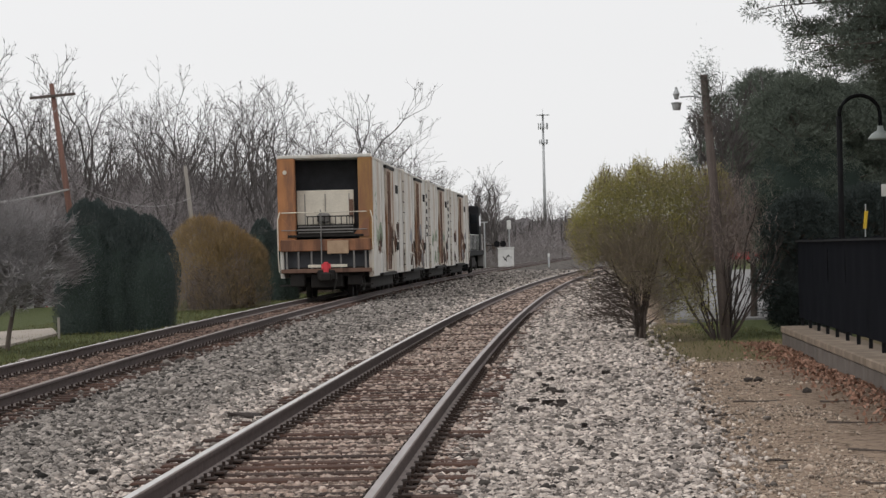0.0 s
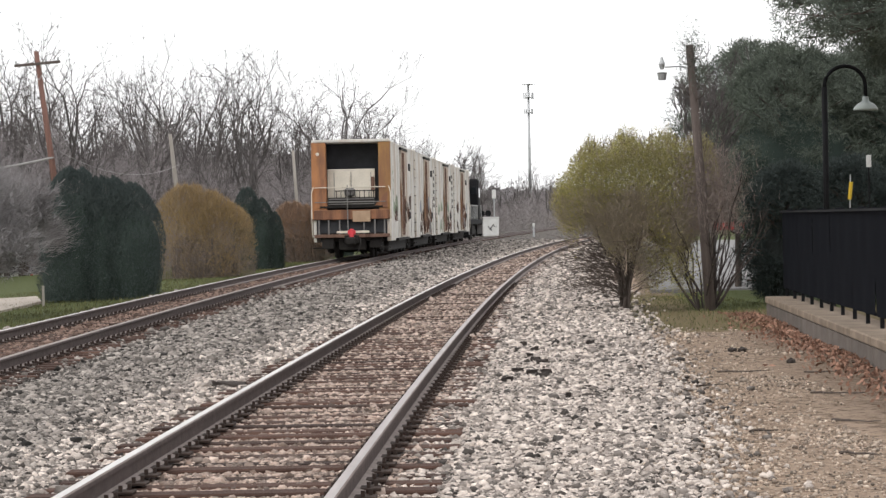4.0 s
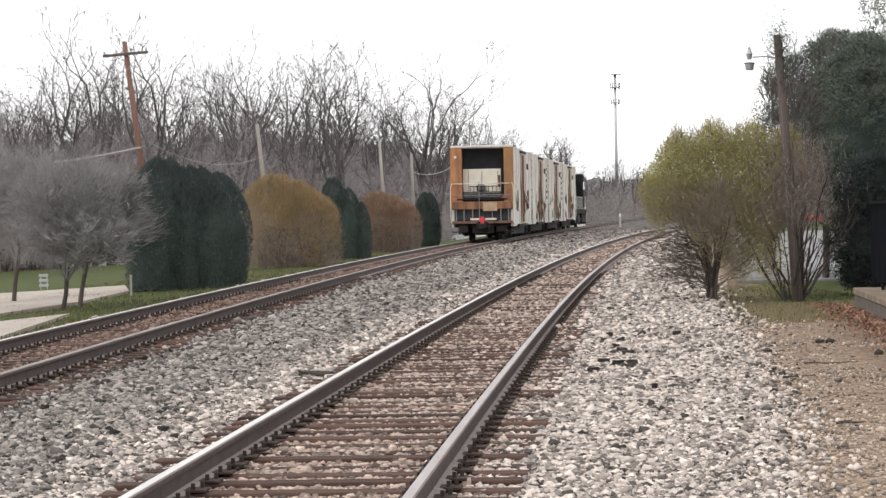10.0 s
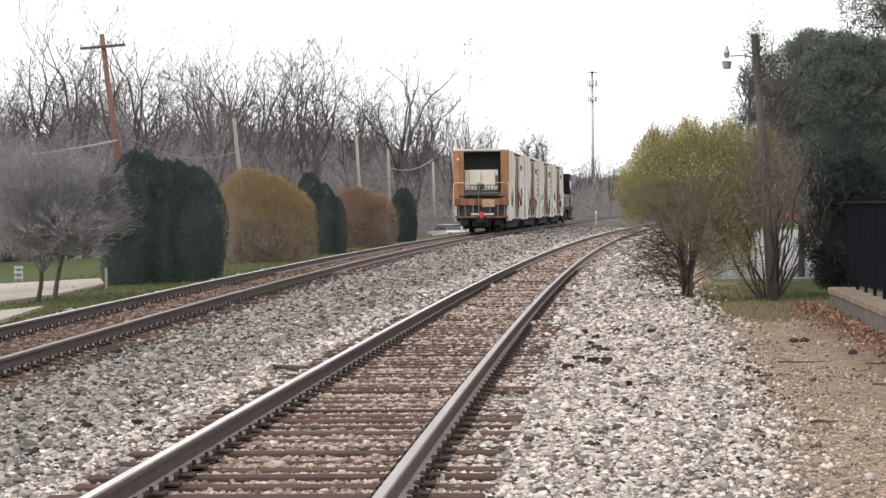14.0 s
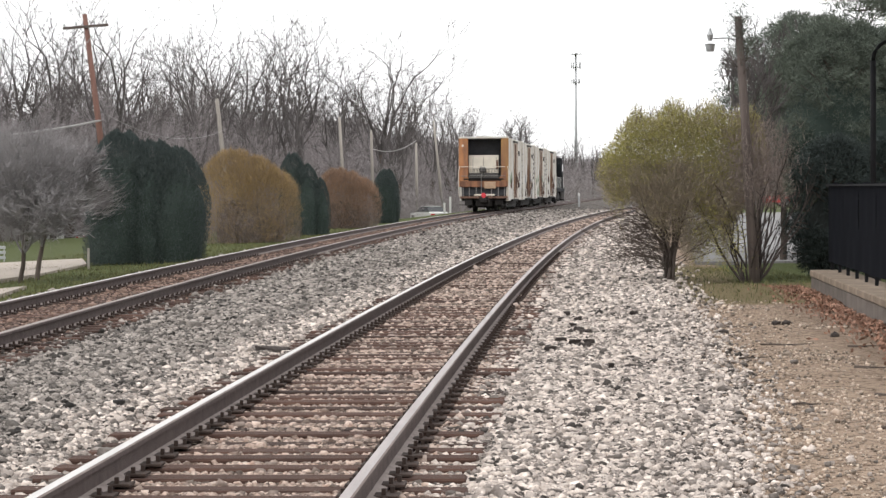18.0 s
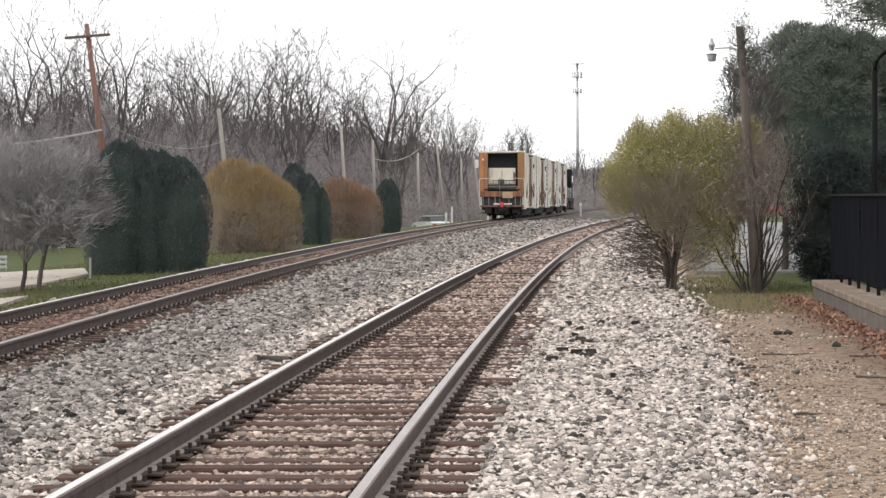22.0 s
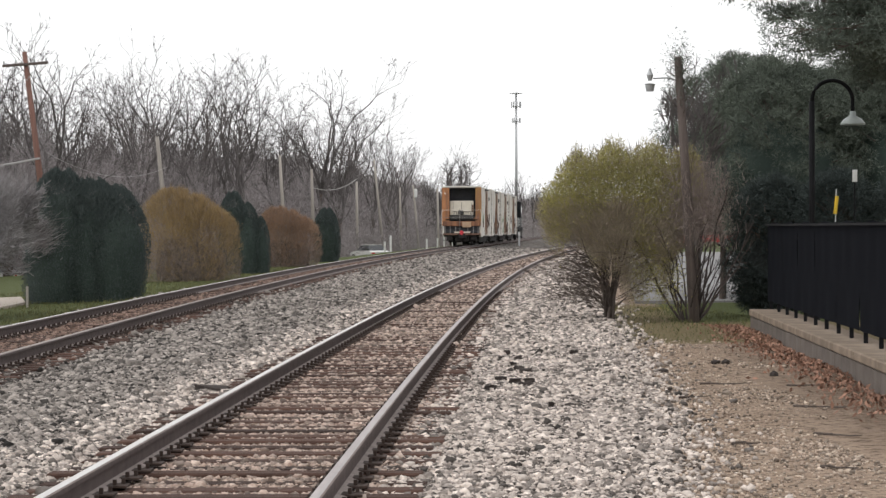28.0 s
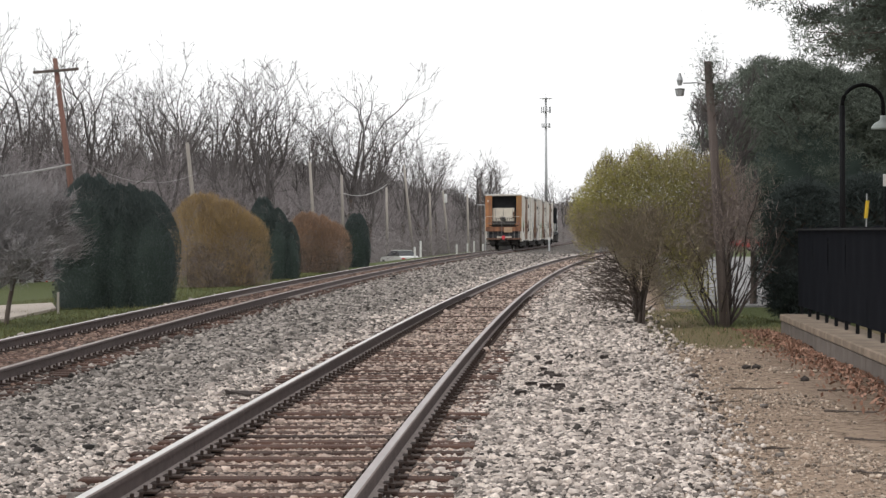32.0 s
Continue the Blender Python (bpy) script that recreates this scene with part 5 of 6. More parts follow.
def cell_tower():
    x, y = 38.6, 800.0
    tower = thing("cell_tower", "tall slender grey steel phone mast with antennas", "radio mast", Matrix.Translation((x, y, 0)))
    part("shaft", Shape().tube([(0, 0, -1), (0, 0, 20), (0, 0, 44.5)], [0.6, 0.46, 0.33], 12), GALV, tower, smooth=True)
    for z, r, h in ((44.2, 1.9, 0.35), (40.6, 1.5, 2.0), (35.6, 1.3, 1.5)):
        part("antenna_platform", Shape().disc((0, 0, z - h * 0.3), "z", [(0, r * 0.75), (0.14, r * 0.8)], 12), GALV, tower)
        for k in range(9):
            a = k * 2 * math.pi / 9
            c, s = math.cos(a) * r, math.sin(a) * r
            part("antenna", Shape().box(c - 0.14, c + 0.14, s - 0.14, s + 0.14, z - h / 2, z + h / 2, 0.02), GALV, tower)
    part("rod", Shape().tube([(0, 0, 44.4), (0, 0, 46.0)], 0.05, 5), GALV, tower)


cell_tower()


# ---- line-side equipment ----
def signal_cabinet():
    x, y = 7.3, 226.0
    box = thing("signal_cabinet", "white steel signal equipment cabinet with dark graffiti", "equipment cabinet", Matrix.Translation((x, y, float(ground_z(x, y)))))
    part("base", Shape().box(-0.75, 0.75, -0.55, 0.55, -0.2, 0.14, 0.01), WALLSTONE, box)
    part("cabinet_body", Shape().box(-0.7, 0.7, -0.5, 0.5, 0.14, 1.8, 0.02), WHITEPAINT, box)
    part("roof", Shape().box(-0.78, 0.78, -0.58, 0.58, 1.8, 1.88, 0.02), WHITEPAINT, box)
    door = part("door", Shape().box(-0.62, 0.62, -0.53, -0.5, 0.22, 1.72, 0.008), WHITEPAINT, box)
    part("handle", Shape().box(0.42, 0.46, -0.57, -0.53, 0.9, 1.1), BLACKSTEEL, door)
    s = Shape()
    for a, b, c, d in ((-0.25, 1.05, -0.1, 0.75), (-0.1, 0.75, 0.2, 1.2), (0.2, 1.2, 0.3, 1.0), (-0.05, 0.85, 0.05, 0.6)):
        s.tube([(a, -0.535, b), (c, -0.535, d)], 0.04, 5)
    part("graffiti", s, BLACKSTEEL, box, "dark sprayed scrawl")


def signal_mast():
    x, y = 5.75, 240.0
    mast = thing("signal_mast", "slim grey signal mast with dark lamp heads", "railway signal", Matrix.Translation((x, y, float(ground_z(x, y)))))
    part("mast", Shape().tube([(0, 0, -0.2), (0, 0, 4.6)], 0.07, 8), GALV, mast)
    part("crossbar", Shape().box(-0.75, 0.35, -0.05, 0.05, 4.5, 4.6), GALV, mast)
    for u in (1.15, 1.75):
        part("lamp_head", Shape().disc((u, -0.1, 2.45), "y", [(0, 0.3), (0.08, 0.3), (0.1, 0.14), (0.3, 0.12)], 12), BLACKSTEEL, mast)
    part("bracket", Shape().tube([(0, 0, 2.3), (1.9, 0, 2.3)], 0.04, 6), BLACKSTEEL, mast)
    m2 = thing("signal_mast", "slim pale mast with a white head", "railway signal", Matrix.Translation((8.1, 240.0, 0)))
    part("mast", Shape().tube([(0, 0, -0.2), (0, 0, 4.3)], 0.06, 8), GALV, m2)
    part("head", Shape().box(-0.2, 0.2, -0.15, 0.15, 3.6, 4.45, 0.05), WHITEPAINT, m2)


def marker_post():
    post = thing("marker_post", "short white trackside marker post", "marker post", Matrix.Translation((11.0, 223.0, -0.02)))
    part("stake", Shape().box(-0.08, 0.08, -0.05, 0.05, -0.2, 0.95, 0.01), GALV, post)
    part("cap", Shape().box(-0.1, 0.1, -0.07, 0.07, 0.95, 1.25, 0.01), WHITEPAINT, post)
    for i, (x, y, h) in enumerate(((4.4, 262, 0.9), (5.2, 268, 1.1), (6.0, 262, 0.8), (-0.9, 214, 1.0), (-0.4, 214, 1.4), (2.9, 232, 0.9))):
        p = thing("marker_post", "white trackside post among weeds", "marker post", Matrix.Translation((x, y, float(ground_z(x, y)))))
        part("stake", Shape().box(-0.09, 0.09, -0.05, 0.05, -0.2, h, 0.01), WHITEPAINT, p)


signal_cabinet()
signal_mast()
marker_post()


# ---- parked cars, house, small things ----
RUBBER = material("black rubber", (0.02, 0.02, 0.02), (0.012, 0.012, 0.012), 6, 60, 0.85, bump=0.2)
GLASS = material("dark car glass", (0.02, 0.024, 0.028), (0.014, 0.016, 0.018), 3, 40, 0.08, bump=0, spec=0.6)


def parked_car(x, y, turn, paint, label, category="car"):
    car = thing("parked_car", label, category, pose(x, y, float(ground_z(x, y)) + 0.03, 0, 0, turn), "parked cars")
    side = [(-2.2, 0.35), (2.2, 0.35), (2.25, 0.7), (1.9, 0.86), (0.95, 0.95), (-1.85, 0.98), (-2.2, 0.85)]
    top = [(0.95, 0.94), (0.25, 1.42), (-1.15, 1.45), (-1.85, 0.97)]
    s = Shape()
    n = len(side)
    for w in (-0.88, 0.88):
        s.v += [(w, a, b) for a, b in side]
    s.f += [list(range(n)), list(range(n, 2 * n))[::-1]] + [[i, (i + 1) % n, n + (i + 1) % n, n + i] for i in range(n)]
    part("body", s, paint, car)
    g = Shape()
    g.v = [(sx * (0.84 if b < 1.2 else 0.66), a, b) for sx in (-1, 1) for a, b in top]
    g.f = [[0, 1, 2, 3], [7, 6, 5, 4], [0, 4, 5, 1], [1, 5, 6, 2], [2, 6, 7, 3]]
    part("cabin_glass", g, GLASS, car)
    part("roof", Shape().box(-0.68, 0.68, -1.2, 0.3, 1.43, 1.48, 0.02), paint, car)
    for a in (-1.35, 1.4):
        for w in (-0.86, 0.86):
            wheel = part("wheel", Shape().disc((w - 0.1, a, 0.32), "x", [(0, 0.26), (0.02, 0.32), (0.18, 0.32), (0.2, 0.26)], 14), RUBBER, car)
            part("rim", Shape().disc((w - 0.105, a, 0.32), "x", [(0, 0.19), (0.21, 0.19)], 10), GALV, wheel)
    for w in (-0.62, 0.62):
        part("tail_light", Shape().box(w - 0.16, w + 0.16, -2.24, -2.18, 0.66, 0.8, 0.01), REDPAINT, car)


REDPAINT = material("red paint", (0.55, 0.03, 0.035), (0.42, 0.025, 0.03), 4, 40, 0.4, bump=0)
DARKPAINT = material("dark car paint", (0.03, 0.034, 0.042), (0.02, 0.022, 0.028), 4, 40, 0.35, bump=0)
parked_car(-2.3, 222, 25, WHITEPAINT, "white parked car beyond the undergrowth")
parked_car(-33.0, 208, 70, WHITEPAINT, "white parked car beyond the lawn")
parked_car(-38.4, 205, 12, DARKPAINT, "dark parked car beyond the lawn")
parked_car(26.5, 213, 100, REDPAINT, "red parked car across the lot")


def mailbox():
    x, y = -17.3, 84.0
    p = thing("mailbox_post", "white wooden mailbox post beside the drive", "mailbox", Matrix.Translation((x, y, float(ground_z(x, y)))))
    part("post", Shape().box(-0.07, 0.07, -0.07, 0.07, -0.2, 0.8, 0.01), WHITEPAINT, p)
    part("mailbox", Shape().prism([(-0.13, 0.8), (0.13, 0.8), (0.13, 0.95), (0.07, 1.05), (-0.07, 1.05), (-0.13, 0.95)], -0.28, 0.28), WHITEPAINT, p)


mailbox()


def barricade():
    x, y = -14.3, 79.0
    b = thing("barricade", "white slatted road barricade on the lawn", "barricade", Matrix.Translation((x, y, float(ground_z(x, y)))))
    for u in (-0.1, 0.1):
        part("leg", Shape().box(u - 0.015, u + 0.015, -0.02, 0.02, -0.05, 0.5), GALV, b)
    for z in (0.13, 0.29, 0.45):
        part("board", Shape().box(-0.15, 0.15, -0.05, -0.02, z - 0.045, z + 0.045, 0.005), GALV, b)
    stake = thing("stake", "thin grey wooden stake in the grass", "stake", Matrix.Translation((-9.5, 65.0, float(ground_z(-9.5, 65.0)))))
    part("stick", Shape().box(-0.03, 0.03, -0.03, 0.03, -0.2, 0.55, 0.006), PALEPOLE, stake)


barricade()

SIDING = material("brown house siding", (0.2, 0.125, 0.1), (0.145, 0.09, 0.075), 2, 30, 0.85, bump=0.3)
ROOFING = material("grey-brown roof shingles", (0.13, 0.12, 0.115), (0.085, 0.078, 0.075), 3, 40, 0.95, bump=0.5)
TRIM = material("off-white trim", (0.55, 0.5, 0.43), (0.45, 0.41, 0.35), 3, 40, 0.7, bump=0.1)


def house():
    x, y = 17.4, 86.0
    h = thing("house", "brown sided house with a grey roof behind the fence", "house", Matrix.Translation((x, y, 0)))
    wall = part("wall", Shape().box(-4.2, 4.2, -3, 3, -0.3, 3.0), SIDING, h)
    for k in range(14):
        part("siding_board", Shape().box(-4.22, 4.22, -3.03, -3.0, 0.02 + 0.21 * k, 0.21 + 0.21 * k), SIDING, wall)
    s = Shape()
    s.v = [(-4.6, -3.5, 2.95), (4.6, -3.5, 2.95), (4.6, 3.5, 2.95), (-4.6, 3.5, 2.95), (-4.6, 0, 4.6), (4.6, 0, 4.6)]
    s.f = [[0, 1, 5, 4], [2, 3, 4, 5], [0, 4, 3], [1, 2, 5], [0, 3, 2, 1]]
    part("roof", s, ROOFING, h)
    for u in (-2.9, -0.6, 1.9):
        w = part("window", Shape().box(u - 0.5, u + 0.5, -3.08, -3.03, 1.0, 2.3), TRIM, h)
        part("pane", Shape().box(u - 0.42, u + 0.42, -3.1, -3.08, 1.08, 2.22), GLASS, w)
    sign = thing("sign_post", "yellow and white guy marker on a thin post", "sign", Matrix.Translation((7.95, 45.5, 0)))
    part("post", Shape().tube([(0, 0, -0.1), (0.06, 0, 2.35)], 0.012, 6), GALV, sign)
    part("sleeve", Shape().tube([(0.04, 0, 1.9), (0.075, 0, 2.22)], 0.035, 8), YELLOWPAINT, sign, "yellow plastic sleeve")
    tag = thing("notice", "small white notice board on a thin post", "sign", Matrix.Translation((8.35, 45.5, 0)))
    part("post", Shape().tube([(0, 0.02, -0.1), (0, 0.02, 2.7)], 0.015, 6), BLACKSTEEL, tag)
    part("board", Shape().box(-0.045, 0.045, -0.01, 0.01, 2.48, 2.7, 0.004), WHITEPAINT, tag)


YELLOWPAINT = material("yellow plastic", (0.75, 0.5, 0.04), (0.6, 0.4, 0.04), 4, 40, 0.5, bump=0)
house()

OLDWOOD = material("rotten dark wood", (0.09, 0.075, 0.068), (0.035, 0.029, 0.027), 8, 60, 0.95, bump=0.7, depth=0.01, stretch=(1, 4, 4))


def debris():
    rnd = random.Random(6)
    for x, y, l, w, turn in ((1.44, 33.0, 0.13, 0.07, 25), (1.55, 31.7, 0.12, 0.08, -20), (1.41, 30.3, 0.1, 0.06, 12), (1.49, 28.8, 0.13, 0.1, 35), (1.44, 29.4, 0.12, 0.07, -35), (1.16, 27.5, 0.16, 0.04, -8), (1.28, 27.0, 0.17, 0.09, 6), (1.43, 26.9, 0.14, 0.05, -14), (1.36, 26.4, 0.14, 0.07, 22), (0.97, 25.9, 0.14, 0.04, 4), (1.46, 23.6, 0.04, 0.04, 40), (2.38, 33.5, 0.13, 0.05, 10), (-1.92, 26.3, 0.45, 0.13, -8), (-1.66, 25.9, 0.25, 0.12, 14)):
        bm = bmesh.new()
        bmesh.ops.create_cube(bm, size=1, matrix=Matrix.LocRotScale((0, 0, 0.03), None, (l * 0.75, w * 0.8, 0.05)))
        bmesh.ops.subdivide_edges(bm, edges=bm.edges[:], cuts=2)
        for v in bm.verts:
            v.co += Vector((rnd.uniform(-0.02, 0.02), rnd.uniform(-0.013, 0.013), rnd.uniform(-0.014, 0.014)))
        s = Shape().take(bm)
        ob = new("wood_scrap", mesh_of("wood_scrap", s.v, s.f, OLDWOOD))
        ob.matrix_basis = pose(x, y, float(ground_z(x, y)) + 0.012, rnd.uniform(-6, 6), rnd.uniform(-8, 8), turn)
        tagged(ob, "dark splintered scrap of old tie on ballast", "wood scrap", "wood scraps")
    for i, (x, y) in enumerate(((3.94, 30.9), (4.06, 30.9), (3.12, 29.2), (1.65, 23.8), (4.3, 28.5))):
        bm = bmesh.new()
        bmesh.ops.create_icosphere(bm, subdivisions=1, radius=0.05)
        for v in bm.verts:
            v.co = Vector((v.co.x * 1.3, v.co.y, v.co.z * 0.8)) * rnd.uniform(0.8, 1.2)
        s = Shape().take(bm)
        ob = new("dark_stone", mesh_of("dark_stone", s.v, s.f, OLDWOOD))
        ob.matrix_basis = pose(x, y, float(ground_z(x, y)) + 0.02)
        tagged(ob, "single dark stone lying on bare dirt", "stone", "dark stones")


def fallen_twigs():
    """Thin dark sticks that lie on the dirt and the ballast."""
    rnd = random.Random(12)
    for x, y, length, turn in ((3.55, 27.0, 0.55, 4), (4.3, 26.6, 0.35, 24), (2.75, 19.6, 0.25, 8), (3.35, 30.4, 0.35, -14), (3.9, 23.4, 0.4, 12), (3.1, 17.4, 0.3, -20), (2.9, 24.6, 0.3, 30), (3.6, 20.5, 0.35, -8)):
        pts, a = [], 0.0
        for i in range(6):
            pts.append((length * (i / 5 - 0.5), a, 0.012 + 0.006 * rnd.random()))
            a += rnd.uniform(-0.09, 0.09)
        twig = Shape().tube(pts, [0.012 - 0.0016 * i for i in range(6)], 5)
        for _ in range(2):
            k = rnd.randint(1, 4)
            twig.tube([pts[k], (pts[k][0] + rnd.uniform(0.05, 0.12), pts[k][1] + rnd.uniform(-0.1, 0.1), 0.02)], [0.006, 0.003], 4)
        ob = new("fallen_twig", mesh_of("fallen_twig", twig.v, twig.f, BARK))
        ob.matrix_basis = pose(x, y, float(ground_z(x, y)), 0, 0, turn)
        tagged(ob, "thin dark fallen twig lying on bare dirt", "twig", "fallen twigs")


debris()
fallen_twigs()


# ---- the train ----
def streaked(name, base, streak, amount, scale=1.6):
    """Paint with rust and grime that runs down it."""
    m = material(name, base, tuple(c * 0.72 for c in base), 1.2, 25, 0.75, bump=0.12, spec=0.12)
    nt = m.node_tree
    bsdf = nt.nodes["Principled BSDF"]
    old = bsdf.inputs["Base Color"].links[0].from_socket
    co, mp, n = nt.nodes.new("ShaderNodeTexCoord"), nt.nodes.new("ShaderNodeMapping"), nt.nodes.new("ShaderNodeTexNoise")
    mp.inputs["Scale"].default_value = (1.0, 1.0, 0.16)
    n.inputs["Scale"].default_value, n.inputs["Detail"].default_value, n.inputs["Roughness"].default_value = scale, 6, 0.65
    nt.links.new(co.outputs["Object"], mp.inputs["Vector"])
    nt.links.new(mp.outputs[0], n.inputs["Vector"])
    r = nt.nodes.new("ShaderNodeMapRange")
    r.inputs["From Min"].default_value, r.inputs["From Max"].default_value = 0.62 - amount, 0.72 - amount * 0.6
    nt.links.new(n.outputs["Fac"], r.inputs["Value"])
    mix = nt.nodes.new("ShaderNodeMix")
    mix.data_type = "RGBA"
    mix.inputs["B"].default_value = (*streak, 1)
    nt.links.new(r.outputs[0], mix.inputs["Factor"])
    nt.links.new(old, mix.inputs["A"])
    nt.links.new(mix.outputs["Result"], bsdf.inputs["Base Color"])
    return m


CARWHITE = streaked("dirty white car paint", (0.74, 0.715, 0.67), (0.5, 0.42, 0.34), 0.13, 1.1)
DOORWHITE = streaked("grimy white door paint", (0.66, 0.6, 0.52), (0.27, 0.15, 0.085), 0.19, 2.6)
BRICKDOOR = streaked("brick-red oxidised door paint", (0.35, 0.235, 0.195), (0.55, 0.48, 0.42), 0.2, 3.0)
ORANGE = streaked("faded orange paint", (0.51, 0.24, 0.115), (0.25, 0.13, 0.085), 0.17, 2.2)
OCHRE = streaked("dirty ochre paint", (0.42, 0.24, 0.1), (0.28, 0.15, 0.085), 0.16, 2.2)
SILLPAINT = streaked("sooty red-brown paint", (0.36, 0.175, 0.1), (0.17, 0.09, 0.062), 0.2, 2.6)
RUSTBAR = streaked("rusted door hardware", (0.2, 0.122, 0.092), (0.1, 0.06, 0.047), 0.1, 3.0)
CREAM = streaked("cream steel panel", (0.76, 0.7, 0.6), (0.42, 0.35, 0.27), 0.05)
# Darkened to stand for the shade in the hollow car ends.
RECESS = material("recess darkened for shade", (0.075, 0.077, 0.085), (0.05, 0.051, 0.056), 3, 30, 0.85, bump=0.2)
FRAME = material("grimy black steel", (0.03, 0.027, 0.025), (0.016, 0.014, 0.013), 4, 40, 0.8, 0.1, bump=0.3)
GREYSTEEL = material("grey painted steel", (0.25, 0.24, 0.23), (0.16, 0.15, 0.145), 4, 40, 0.6, bump=0.2)
TAN = material("pale tan plate", (0.5, 0.36, 0.24), (0.36, 0.24, 0.16), 4, 40, 0.7, bump=0.2)
FLAGRED = material("signal red", (0.75, 0.07, 0.09), (0.55, 0.05, 0.06), 4, 40, 0.5, bump=0)
GREENSPRAY = material("faded green spray paint", (0.3, 0.37, 0.27), (0.4, 0.43, 0.34), 2.5, 30, 0.7, bump=0)
GRIME = material("brown-black grime", (0.14, 0.105, 0.085), (0.07, 0.052, 0.045), 3, 30, 0.85, bump=0.1)
BLUESPRAY = material("faded blue-grey spray paint", (0.3, 0.32, 0.36), (0.4, 0.4, 0.4), 2.5, 30, 0.7, bump=0)
BODY, SPACING = 16.6, 17.25
LOW, HIGH, HALF = 0.69, 4.83, 1.58

WHEELS = []


def truck(parent, y, name="bogie"):
    """A two-axle bogie: side frames, bolster, springs, wheels on axles."""
    b = part(name, Shape().box(-0.95, 0.95, y - 0.2, y + 0.2, 0.38, 0.7, 0.03), FRAME, parent)
    for sx in (-1, 1):
        outline = Shape()
        x0, x1 = (sx * 0.98, sx * 1.1) if sx > 0 else (sx * 1.1, sx * 0.98)
        outline.box(x0, x1, y - 1.2, y + 1.2, 0.6, 0.74, 0.02).box(x0, x1, y - 1.25, y - 0.85, 0.33, 0.62, 0.03).box(x0, x1, y + 0.85, y + 1.25, 0.33, 0.62, 0.03).box(x0, x1, y - 0.5, y + 0.5, 0.2, 0.3, 0.02)
        part("side_frame", outline, FRAME, b)
        for k in (-0.28, 0.0, 0.28):
            part("spring", Shape().disc((sx * 1.04, y + k, 0.3), "z", [(0, 0.1), (0.06, 0.11), (0.12, 0.1), (0.18, 0.11), (0.3, 0.1)], 10), FRAME, b)
    for a in (y - 0.86, y + 0.86):
        wheels = Shape().tube([(-0.9, 0, 0), (0.9, 0, 0)], 0.075, 8).disc((-0.8, 0, 0), "x", [(0, 0.4), (0.05, 0.42), (0.13, 0.42), (0.135, 0.45), (0.16, 0.45)], 20).disc((0.64, 0, 0), "x", [(0, 0.45), (0.025, 0.45), (0.03, 0.42), (0.11, 0.42), (0.16, 0.4)], 20)
        WHEELS.append((part("wheelset", wheels, FRAME, b, at=Matrix.Translation((0, a, 0.42))), a))
    return b


